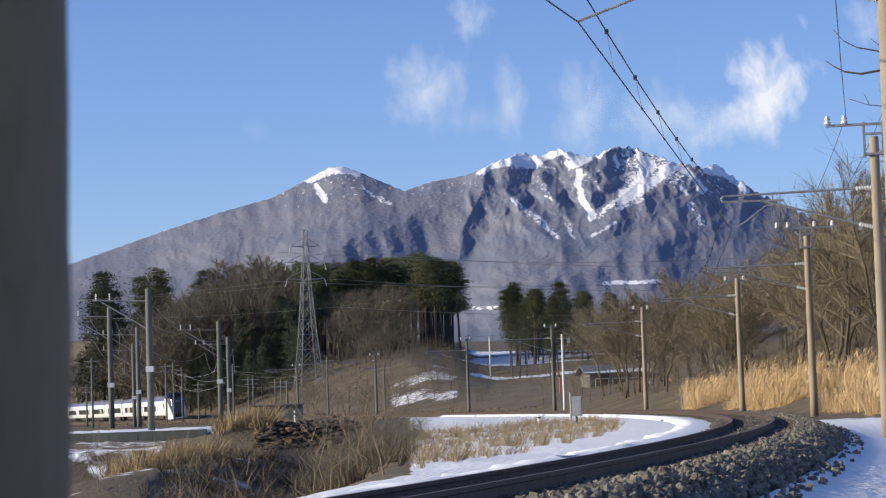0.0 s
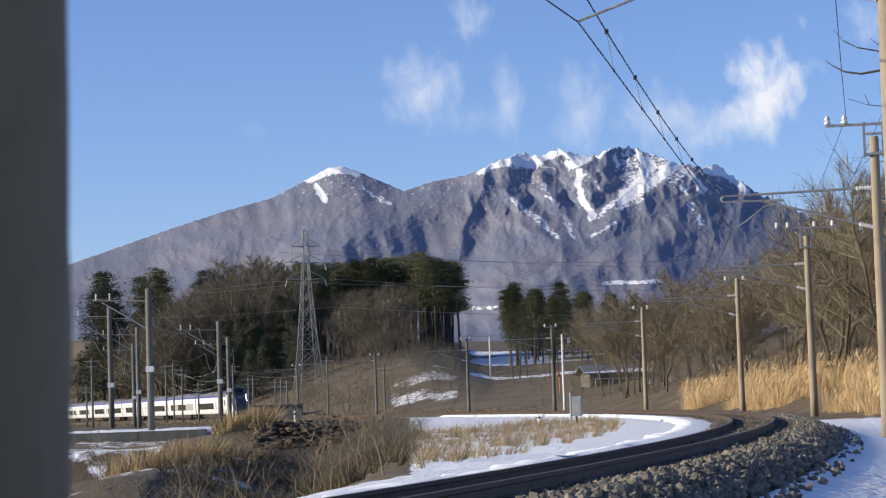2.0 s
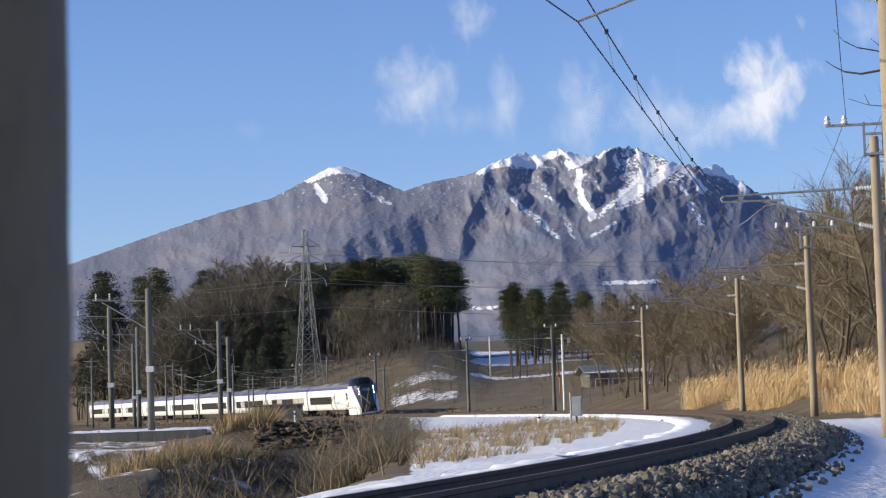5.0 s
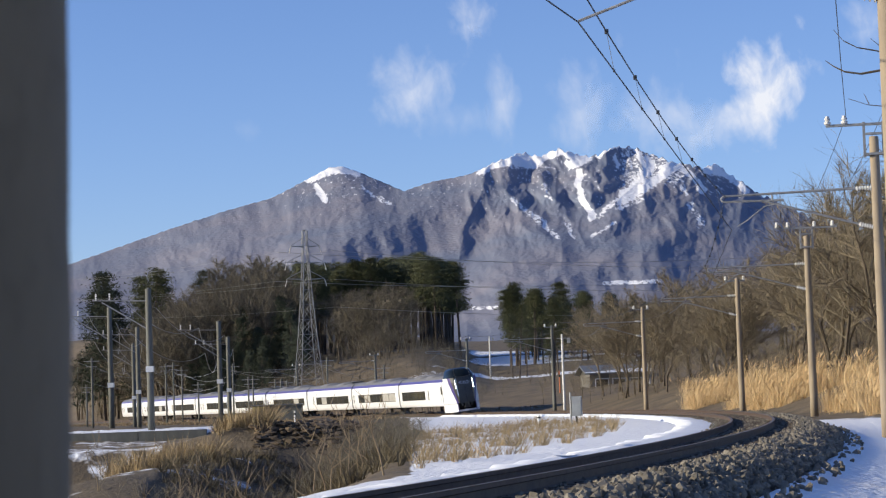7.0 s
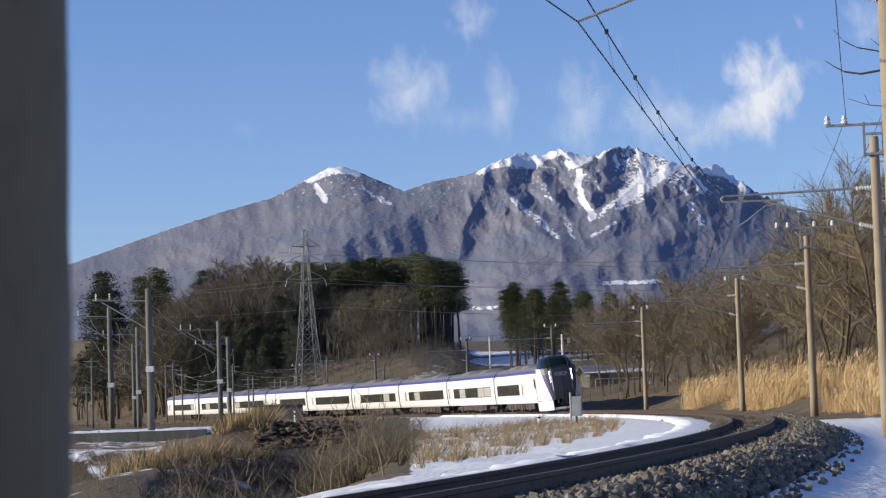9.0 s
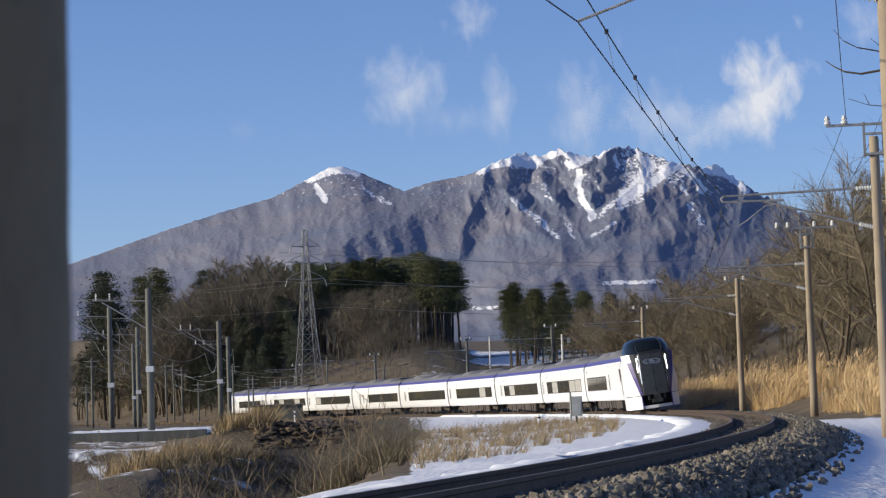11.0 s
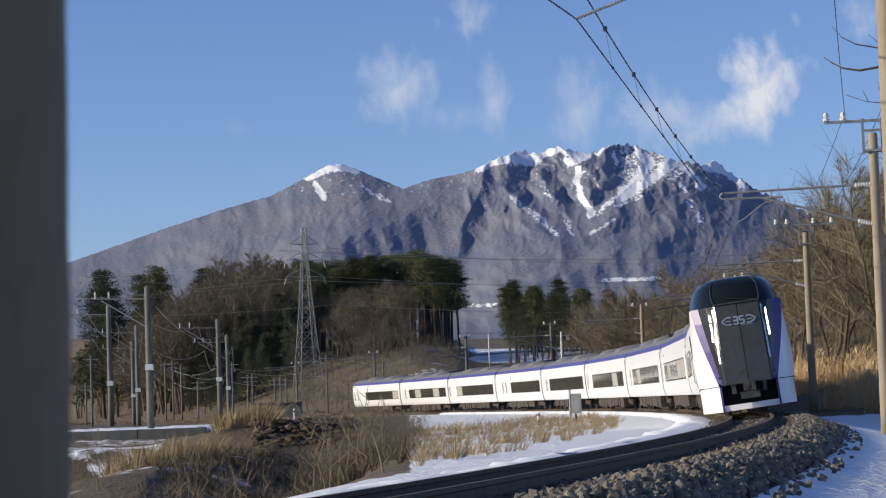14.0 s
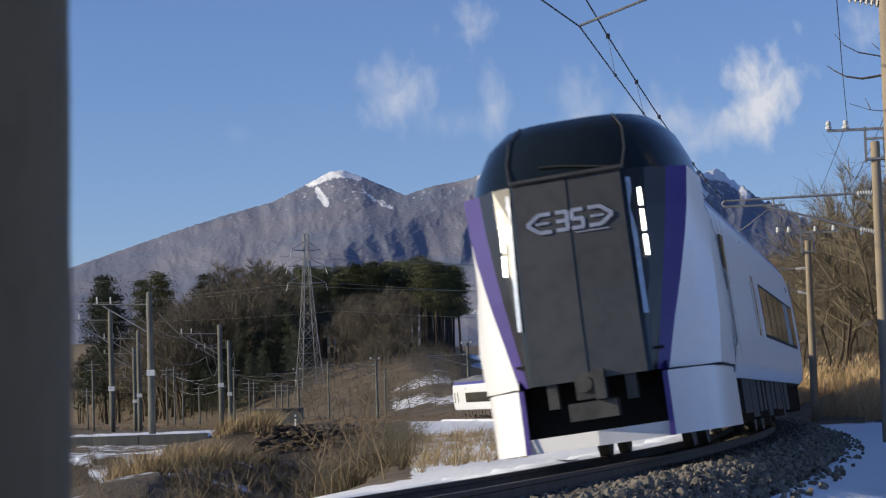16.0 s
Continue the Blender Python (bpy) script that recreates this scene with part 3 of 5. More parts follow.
# ---- the train ----
M_WHITE = mat("white_car_paint", (0.80, 0.80, 0.80), (0.76, 0.765, 0.775), 0.6, 0.28, c3=(0.72, 0.72, 0.72), fine=9)
M_PURPLE = mat("violet_paint", (0.075, 0.05, 0.24), (0.06, 0.04, 0.19), 0.8, 0.3)
M_ROOF = mat("roof_grey", (0.20, 0.20, 0.21), (0.15, 0.15, 0.155), 1.5, 0.6)
M_MASK = mat("dark_grey_front_paint", (0.085, 0.083, 0.076), (0.07, 0.069, 0.064), 1.5, 0.30, 0.3, fine=6)
M_MASKBLACK = mat("black_front_paint", (0.022, 0.022, 0.022), (0.017, 0.017, 0.018), 2, 0.32)
M_BLACK = mat("black_gloss", (0.009, 0.013, 0.013), (0.006, 0.009, 0.009), 2, 0.16)
M_UNDER = mat("underfloor_grime", (0.075, 0.055, 0.04), (0.04, 0.032, 0.026), 3, 0.85, bump=0.3)
M_DARKGAP = mat("rubber_black", (0.015, 0.015, 0.015), (0.01, 0.01, 0.01), 3, 0.8)
M_GLASS = mat("tinted_window_glass", (0.045, 0.045, 0.038), (0.03, 0.03, 0.026), 0.7, 0.08)
M_BLIND = mat("window_blind", (0.42, 0.40, 0.36), (0.3, 0.29, 0.26), 2, 0.8)
M_SILVER = mat("silver_emblem", (0.62, 0.62, 0.62), (0.5, 0.5, 0.5), 3, 0.3, 0.7)
M_LAMP = glow("headlight", (1.0, 0.95, 0.82), 9.0)
# pale chrome standing for sun that glints on the front door's edges
M_GLINT = mat("door_edge_glint", (0.7, 0.7, 0.68), (0.55, 0.55, 0.52), 5, 0.2, 0.8)
M_COUPLER = mat("coupler_iron", (0.10, 0.10, 0.095), (0.06, 0.06, 0.058), 5, 0.6, 0.4)
CAR = 20.5
SECTION = ((1.34, .80), (1.40, .86), (1.45, 1.10), (1.46, 1.6), (1.44, 2.3), (1.39, 2.80), (1.33, 3.02), (1.20, 3.24), (.95, 3.42), (.5, 3.51), (0, 3.53))


def ring(y, sec=SECTION):
    right = [(x, y, z) for x, z in sec]
    return right + [(-x, y, z) for x, z in reversed(sec[:-1])]


def slab(ms, side, y0, y1, z0, z1, proud, thick=.03):
    """A flush panel on the car's side that follows its slope."""
    def hw(z):
        return float(np.interp(z, [q[1] for q in SECTION[:8]], [q[0] for q in SECTION[:8]]))
    zs = np.linspace(z0, z1, 4)
    rows = [[(side * (hw(z) + proud), y, z) for z in zs] for y in (y0, y1)]
    inn = [[(side * (hw(z) + proud - thick), y, z) for z in zs] for y in (y0, y1)]
    v = rows[0] + rows[1] + inn[0] + inn[1]
    f = [(i, i + 1, 5 + i, 4 + i) for i in range(3)] + [(0, 4, 12, 8), (3, 11, 15, 7), (0, 8, 9, 1), (1, 9, 10, 2), (2, 10, 11, 3), (4, 5, 13, 12), (5, 6, 14, 13), (6, 7, 15, 14)]
    ms.add(v, f)


def bogie(e, y):
    b = Mesh()
    for x in (-.95, .95):
        b.box((x, y, .52), (.14, 2.9, .22))
        b.box((x, y, .66), (.2, .7, .22))
        for dy in (-1.05, 1.05):
            b.box((x, y + dy, .45), (.2, .34, .3))
    b.box((0, y, .5), (1.9, .5, .25))
    bg = part("bogie", b, M_UNDER, e, "grimy bogie frame")
    for dy in (-1.05, 1.05):
        w = Mesh()
        for x in (-.56, .56):
            w.tube((x - .065, y + dy, .43), (x + .065, y + dy, .43), .43, .43, 18)
        w.tube((-.7, y + dy, .43), (.7, y + dy, .43), .08, .08, 8)
        part("wheelset", w, M_COUPLER, bg)


def car(kind, k):
    """kind: 'lead', 'mid' or 'tail'. +y is forward."""
    lead = kind == "lead"
    e = thing("train_car", pose(0, 0, 0), "white express train car with dark window band and violet roof edge" if not lead else
              "white leading express train car with raked dark grey front", "train car", "cars of the train")
    y0, y1 = -CAR / 2 + .22, CAR / 2 - .22
    if lead:
        y1 = CAR / 2 - 2.0
    ys = np.linspace(y0, y1, 9)
    lowsec = SECTION[:7]
    for sd in (-1, 1):
        part("side_wall", Mesh().grid([[(sd * x, y, z) for x, z in lowsec] for y in ys]), M_WHITE, e, "glossy white side", smooth=True)
        part("roof_edge", Mesh().grid([[(sd * x, y, z) for x, z in SECTION[6:8]] for y in ys]), M_PURPLE, e, "violet stripe along the roof edge")
    roof = [(x, z) for x, z in SECTION[7:]]
    part("roof", Mesh().grid([[(x, y, z) for x, z in roof] + [(-x, y, z) for x, z in reversed(roof[:-1])] for y in ys]), M_ROOF, e, "grey roof", smooth=True)
    for y in (y0, y1):
        r = ring(y)
        part("end_wall", Mesh().add(r, [tuple(range(len(r)))]), M_WHITE if kind == "tail" and y < 0 else M_ROOF, e)
    fl = Mesh().box((0, (y0 + y1) / 2, .84), (2.66, y1 - y0, .08))
    part("floor_pan", fl, M_UNDER, e)
    # underfloor boxes
    rng = np.random.RandomState(30 + k)
    y = -5.6
    while y < 5.4:
        w = rng.uniform(.5, 1.6)
        hgt = rng.uniform(.42, .58)
        for sd in (-1, 1):
            part("underfloor_box", Mesh().box((sd * .95, y + w / 2, .80 - hgt / 2), (.7, w, hgt)), M_UNDER, e)
        y += w + rng.uniform(.08, .35)
    for y in (-6.9, 6.9 if not lead else 5.6):
        bogie(e, y)
    # windows, doors and panel joints
    wy0, wy1, doors = ((-8.9, 1.2, (2.6,)), (-7.2, 8.6, (-9.3,)), (-5.8, 8.7, (-7.2,)), (-6.2, 8.8, (-9.0,)), (-6.1, 9.1, (-7.6,)),
                       (-2.9, 9.4, (-6.6, -5.1)), (-6.3, 9.2, (-9.4,)), (-6.1, 9.2, (-7.7,)), (-4.3, 9.4, (-9.2, -7.8)))[k]
    for sd in (-1, 1):
        wb = Mesh()
        slab(wb, sd, wy0, wy1, 1.46, 2.30, .006)
        band = part("window_band", wb, M_DARKGAP, e, "dark continuous window band")
        n = 6
        L = (wy1 - wy0) / n
        for i in range(n):
            g = Mesh()
            slab(g, sd, wy0 + i * L + .10, wy0 + (i + 1) * L - .10, 1.51, 2.25, .011)
            part("pane", g, M_BLIND if rng.rand() < .16 else M_GLASS, band)
        for dy in doors:
            d = Mesh()
            slab(d, sd, dy - .47, dy + .47, .95, 2.86, .005)
            door = part("door", d, M_WHITE, e, "white sliding plug door")
            dw = Mesh()
            slab(dw, sd, dy - .13, dy + .13, 1.45, 2.35, .010)
            part("door_window", dw, M_GLASS, door)
            j = Mesh()
            slab(j, sd, dy - .50, dy - .47, .95, 2.86, .006)
            slab(j, sd, dy + .47, dy + .50, .95, 2.86, .006)
            part("door_seal", j, M_DARKGAP, door)
        sl = Mesh()
        slab(sl, sd, wy0 + .1, wy0 + .3, 2.60, 2.70, .006)
        part("side_lamp", sl, M_DARKGAP, e)
    # gangway bellows to the next car
    if kind != "tail":
        part("gangway_bellows", Mesh().box((0, -CAR / 2, 1.9), (1.9, .5, 2.5)), M_DARKGAP, e)
    if kind != "tail":
        for sd in (-1, 1):
            g = Mesh().grid([[(sd * 1.41, y0 + .01, .9), (sd * 1.42, y0 + .01, 2.9)], [(sd * 1.41, y0 - .40, .9), (sd * 1.42, y0 - .40, 2.9)]])
            part("gap_fairing", g, M_ROOF, e)
    # roof units
    for yc, L in ((-3.5, 3.6), (4.0 if not lead else 1.5, 3.2)):
        ru = Mesh()
        rows = []
        for q, hh in ((-.5, 0), (-.42, .22), (-.2, .30), (.2, .30), (.42, .22), (.5, 0)):
            rows.append([(x, yc + q * L, 3.40 + z * (hh / .3 if hh else 0) - (0 if hh else .1)) for x, z in ((-1.0, 0), (-.85, .22), (-.4, .30), (.4, .30), (.85, .22), (1.0, 0))])
        ru.grid(rows)
        part("roof_unit", ru, M_ROOF, e, "rounded grey roof unit", smooth=True)
    if k in (2, 5, 7):
        pg = Mesh()
        pg.box((0, 7.4, 3.62), (1.3, 1.6, .10))
        pg.pipe([(-.5, 6.8, 3.68), (-.4, 8.0, 4.35), (-.1, 7.0, 4.95)], .03)
        pg.pipe([(.5, 6.8, 3.68), (.4, 8.0, 4.35), (.1, 7.0, 4.95)], .03)
        pg.tube((-.85, 7.0, 4.98), (.85, 7.0, 4.98), .035, .035)
        part("pantograph", pg, M_COUPLER, e, "raised pantograph")
    if lead:
        nose(e, y1)
    return e


def nose(e, y1):
    tip = CAR / 2 + 1.2
    # heights with: front setback, door half width, mask half width, stripe half width, side setback, side half width
    T = ((.95, .0, .66, .75, .87, 1.2, 1.40), (1.5, .06, .655, .85, 1.0, 1.3, 1.45), (2.0, .14, .65, .94, 1.13, 1.5, 1.45),
         (2.5, .25, .64, 1.02, 1.24, 1.75, 1.43), (2.85, .33, .635, 1.07, 1.30, 2.0, 1.40), (3.3, .48, .63, 1.12, 1.345, 2.4, 1.36))
    strips = {"front_door": [], "mask": [], "stripe": [], "cheek": [], "flank": []}
    for sd in (-1, 1):
        rows = {k: [] for k in strips}
        for z, f, wd, wm, ws, b, wb in T:
            fy = tip - f
            pd = (sd * wd, fy - .02, z)
            pd2 = (sd * (wd + .05), fy - .06, z)
            pm1 = (sd * (wd * .45 + wm * .55), fy - .16, z)
            sb = .26 + .10 * (z - .95)
            pm = (sd * wm, fy - sb, z)
            ps = (sd * ws, fy - sb - (ws - wm) * .9, z)
            q = [(sd * (ws + (wb - ws) * u), (fy - sb - (ws - wm) * .9) * (1 - u ** 1.6) + (tip - f - b) * u ** 1.6, z) for u in (0, .35, .65, .85, 1)]
            rows["front_door"].append([(0, fy, z), pd])
            rows["mask"].append([pd2, pm1, pm])
            rows["stripe"].append([pm, ps])
            rows["cheek"].append(q)
            rows["flank"].append([q[-1], (sd * float(np.interp(z, [s_[1] for s_ in SECTION[:8]], [s_[0] for s_ in SECTION[:8]])), y1, z)])
        for k, m, lb in (("front_door", M_MASK, "flat dark grey gangway door in the front"), ("mask", M_MASKBLACK, "black front mask beside the door"), ("stripe", M_PURPLE, "violet corner stripe"),
                         ("cheek", M_WHITE, "white front cheek"), ("flank", M_WHITE, "")):
            part(k, Mesh().grid(rows[k]), m, e, lb, smooth=k == "cheek")
        # seam of the door
        sm = Mesh().grid([[(sd * wd, tip - f - .02, z), (sd * (wd + .05), tip - f - .06, z)] for z, f, wd, wm, ws, b, wb in T])
        part("door_seam", sm, M_BLACK, e)
    part("centre_seam", Mesh().grid([[(-.008, tip - f + .006, z), (.008, tip - f + .006, z)] for z, f, *_ in T]), M_BLACK, e)
    # windscreen and roof dome above the mask
    W = ((3.3, .48, 1.36, 2.4), (3.58, .66, 1.30, 2.45), (3.88, .92, 1.16, 2.6), (4.07, 1.22, .98, 2.85), (4.14, 1.9, .74, 3.1))
    rows = []
    for z, f, wb, b in W:
        half = []
        for u in np.linspace(0, 1, 9):
            half.append((wb * math.sin(u * math.pi / 2) ** .78 if u else 0.0, tip - f - (b - f) * (1 - math.cos(u * math.pi / 2)) ** 1.3, z - (.0 if z < 3.4 else .04 * u * u)))
        rows.append([(-x, y, z) for x, y, z in reversed(half[1:])] + half)
    part("windscreen", Mesh().grid(rows), M_BLACK, e, "dark wraparound windscreen", smooth=True)
    side = [r[0] for r in rows] + rows[-1][1:-1] + [r[-1] for r in reversed(rows)]
    k = len(side)
    rear = []
    pr = [(-x, z) for x, z in SECTION[6:-1]] + [(x, z) for x, z in reversed(SECTION[6:])]
    cum = np.linspace(0, 1, len(pr))
    for i in range(k):
        u = i / (k - 1)
        rear.append((float(np.interp(u, cum, [q[0] for q in pr])), y1, float(np.interp(u, cum, [q[1] for q in pr]))))
    part("roof_dome", Mesh().grid([side, rear]), M_BLACK, e, "black roof dome", smooth=True)
    for sd in (-1, 1):
        fr = Mesh().pipe([(sd * .66, tip - .47, 3.31), (sd * .70, tip - .73, 3.58), (sd * .68, tip - .98, 3.86), (sd * .56, tip - 1.28, 4.06)], .014, 6)
        part("windscreen_pillar", fr, M_MASK, e)
    part("windscreen_sill", Mesh().pipe([(-.66, tip - .49, 3.33), (0, tip - .46, 3.33), (.66, tip - .49, 3.33)], .03, 6), M_MASK, e)
    wp = Mesh().pipe([(-.5, tip - .50, 3.36), (.05, tip - .56, 3.46), (.3, tip - .58, 3.48)], .012)
    part("wiper", wp, M_DARKGAP, e)
    # headlight columns
    for sd in (-1, 1):
        hs = Mesh()
        for z0, z1 in ((2.26, 2.50), (2.55, 2.80), (2.85, 3.06)):
            v = []
            for z in (z0, z1):
                f, wd, wm = (float(np.interp(z, [q[0] for q in T], [q[c] for q in T])) for c in (1, 2, 3))
                c = wd + .17
                for dx in (-.005, .04):
                    v.append((sd * (c + dx), tip - f - .13 + .02, z))
            hs.add(v, ((0, 1, 3, 2),) if sd > 0 else ((1, 0, 2, 3),))
        part("headlight", hs, M_LAMP, e, "lit vertical headlight column")
        # bright strip laid along the door's chamfer as a painted sun glint
        ch = Mesh()
        v = []
        for z in (1.6, 2.2, 3.2):
            f, wd = (float(np.interp(z, [q[0] for q in T], [q[c] for q in T])) for c in (1, 2))
            v += [(sd * (wd + .052), tip - f - .035, z), (sd * (wd + .105), tip - f - .075, z)]
        ch.add(v, ((0, 1, 3, 2), (2, 3, 5, 4)))
        part("chamfer_glint", ch, M_GLINT, e)
    # cab door outlines and handrails on both flanks
    for sd in (-1, 1):
        for dy in (-.62, .12):
            part("cab_door_seam", Mesh().grid([[(sd * 1.475, y1 + dy, z), (sd * 1.475, y1 + dy + .035, z)] for z in (1.0, 2.3)] + [[(sd * 1.44, y1 + dy, 2.9), (sd * 1.44, y1 + dy + .035, 2.9)]]), M_DARKGAP, e)
        part("cab_door_window", Mesh().box((sd * 1.452, y1 - .23, 2.25), (.03, .42, .7)), M_GLASS, e)
        part("handrail", Mesh().pipe([(sd * 1.46, y1 + .3, 1.15), (sd * 1.50, y1 + .3, 1.2), (sd * 1.50, y1 + .3, 2.1), (sd * 1.46, y1 + .3, 2.15)], .016, 6), M_STEEL, e, "grey steel handrail")
    # lower apron: white corners, dark coupler pocket, plough bar
    for sd in (-1, 1):
        rows = []
        for z, o in ((.20, .10), (.45, .05), (.93, .0)):
            rows.append([(sd * .86, tip - .22 + o, z), (sd * 1.0, tip - .32 + o, z), (sd * 1.22, tip - .62 + o, z), (sd * 1.36, tip - 1.1, z), (sd * 1.40, tip - 2.2, z), (sd * 1.38, y1 - .3, z)])
        part("apron", Mesh().grid(rows), M_WHITE, e, "white front apron", smooth=True)
        st = Mesh().grid([[(sd * .80, tip - .20 + o, z), (sd * .861, tip - .21 + o, z)] for z, o in ((.20, .10), (.45, .05), (.93, 0))])
        part("apron_stripe", st, M_PURPLE, e)
        gp = Mesh().grid([[(sd * .9, tip - .30, z), (sd * 1.41, tip - 1.15, z), (sd * 1.41, y1, z)] for z in (.92, .955)])
        part("apron_gap", gp, M_DARKGAP, e)
    for sd in (-1, 1):
        pl = Mesh().box((sd * .43, tip - .17, .28), (.88, .08, .17), Euler((0, 0, sd * -.16)).to_matrix())
        part("plough_blade", pl, M_WHITE, e, "white plough blade")
    pk = Mesh().grid([[(-.86, tip - .25, .2), (-.86, tip - .25, 1.0)], [(-.86, tip - .75, .2), (-.86, tip - .75, 1.25)], [(.86, tip - .75, .2), (.86, tip - .75, 1.25)], [(.86, tip - .25, .2), (.86, tip - .25, 1.0)]])
    pk.box((0, tip - .5, 1.2), (1.7, .55, .03))
    part("coupler_pocket", pk, M_DARKGAP, e)
    cp = Mesh()
    cp.box((0, tip - .2, .88), (.34, .5, .30))
    cp.box((-.12, tip + .08, .88), (.12, .14, .34))
    cp.tube((.06, tip - .1, .9), (.06, tip + .08, .9), .11, .09, 12)
    cp.box((0, tip - .1, .60), (.56, .3, .20))
    cp.box((-.45, tip - .15, .82), (.12, .2, .3))
    cp.box((.45, tip - .15, .82), (.12, .2, .3))
    part("coupler", cp, M_COUPLER, e, "grey iron automatic coupler")
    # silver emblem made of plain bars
    def bar(x0, z0, x1, z1, w=.048):
        f0, f1 = (float(np.interp(z, [q[0] for q in T], [q[1] for q in T])) for z in (z0, z1))
        a, b = Vector((x0, tip - f0 + .012, z0)), Vector((x1, tip - f1 + .012, z1))
        dv = (b - a).normalized()
        nrm = dv.cross(Vector((0, 1, .3)).normalized()) * w / 2
        part("emblem_bar", Mesh().add([a - nrm, b - nrm, b + nrm, a + nrm], ((0, 1, 2, 3),)), M_SILVER, e)
    for sx in (-1, 1):
        bar(sx * .50, 2.80, sx * .36, 2.905)
        bar(sx * .50, 2.80, sx * .36, 2.695)
        bar(sx * .36, 2.905, sx * .22, 2.905)
        bar(sx * .36, 2.695, sx * .22, 2.695)
        bar(sx * .40, 2.80, sx * .24, 2.80, .03)
        bar(sx * .16, 2.905, sx * .02, 2.905)
        bar(sx * .16, 2.80, sx * .02, 2.80)
        bar(sx * .16, 2.695, sx * .02, 2.695)
    bar(.03, 2.905, .03, 2.695)
    bar(-.03, 2.905, -.03, 2.80)
    bar(-.15, 2.80, -.15, 2.695)
    bar(-.05, 2.64, -.44, 2.64, .014)


SPEED, START = 20.464, 291.47
CARS = [car("lead" if k == 0 else "tail" if k == 8 else "mid", k) for k in range(9)]


def car_pose(k, t):
    """Car k (0 leads): its bogies ride the line, and it leans with the cant."""
    front = START - SPEED * t - float(np.interp(t, (9, 12.5, 15, 16), (0, .5, 1.2, 2.3)))
    c = front + CAR / 2 + k * CAR
    a, b = line(c - 6.9, 0, 0), line(c + 6.9, 0, 0)
    mid, fwd = (a + b) / 2, (a - b).normalized()
    right = fwd.cross(Vector((0, 0, 1))).normalized()
    up = right.cross(fwd)
    m = Matrix((right, fwd, up)).transposed().to_4x4()
    # facing the camera the curve's inner side is the car's right
    return Matrix.Translation(mid) @ m @ pose(0, 0, 0, 0, math.degrees(0.110), 0)


# ---- the near post ----
def near_post():
    z0 = land_at(-.36, 1.5) - .05
    e = thing("utility_pole", pose(-.3445 + z0 * .0192, 1.5, z0, 0, 1.1, 0), "weathered grey-brown round pole close to the camera", "pole")
    rng = np.random.RandomState(3)
    ms = Mesh().lathe((0, 0, 0), [(.100 + rng.normal(0, .0005), z) for z in np.linspace(0, 3.4, 70)], 40)
    part("pole_shaft", ms, M_POST, e, smooth=True)


near_post()


# ---- plants ----
def bare_tree_mesh(seed, h, spread=.5, twigs=420, limbs=9, stem=.02, bough=.30):
    """Branches and twigs of a leafless tree; trunk and crown apart."""
    rng = np.random.RandomState(seed)
    trunk, crown = Mesh(), Mesh()
    pts = [Vector((0, 0, 0))]
    for i in range(1, 6):
        pts.append(pts[-1] + Vector((rng.normal(0, .022) * h, rng.normal(0, .022) * h, h * .76 / 5)))
    for i in range(5):
        r0, r1 = h * stem * (1 - i / 5.3), h * stem * (1 - (i + 1) / 5.3)
        trunk.tube(pts[i], pts[i + 1], r0, r1, 6, False)
    ends = []
    for k in range(limbs):
        u = .24 + .74 * (k + rng.rand()) / limbs
        i = min(int(u * 5), 4)
        p = pts[i].lerp(pts[i + 1], u * 5 - i)
        an = rng.rand() * 6.28
        L = h * spread * (1.2 - u) * rng.uniform(.7, 1.2)
        dv = Vector((math.cos(an), math.sin(an), rng.uniform(.3, 1.1))).normalized()
        q = p + dv * L * .45
        crown.tube(p, q, h * stem * bough, h * stem * bough * .6, 4, False)
        for fork in range(3):
            dv2 = (dv + Vector(rng.normal(0, .45, 3)) + Vector((0, 0, .25))).normalized()
            r = q + dv2 * L * rng.uniform(.35, .65)
            crown.tube(q, r, h * stem * bough * .5, h * stem * bough * .2, 3, False)
            ends += [(p, q, L * .35), (q, r, L * .4), (q, r, L * .4), (q.lerp(r, .5), r, L * .42)]
    ends.append((pts[3], pts[5], h * .16))
    for k in range(twigs):
        p, q, L = ends[rng.randint(len(ends))]
        dv = (q - p).normalized()
        w = (dv * .8 + Vector(rng.normal(0, .6, 3)) + Vector((0, 0, .3))).normalized()
        p = p.lerp(q, rng.uniform(.1, 1.0))
        m = p + w * L * rng.uniform(.2, .5)
        q = m + (w + Vector(rng.normal(0, .3, 3))).normalized() * L * rng.uniform(.1, .4)
        o = w.cross(Vector(rng.normal(0, 1, 3))).normalized() * h * stem * rng.uniform(.05, .10)
        crown.add([p - o, p + o, m + o * .6, m - o * .6, q], ((0, 1, 2, 3), (3, 2, 4)))
    return trunk, crown


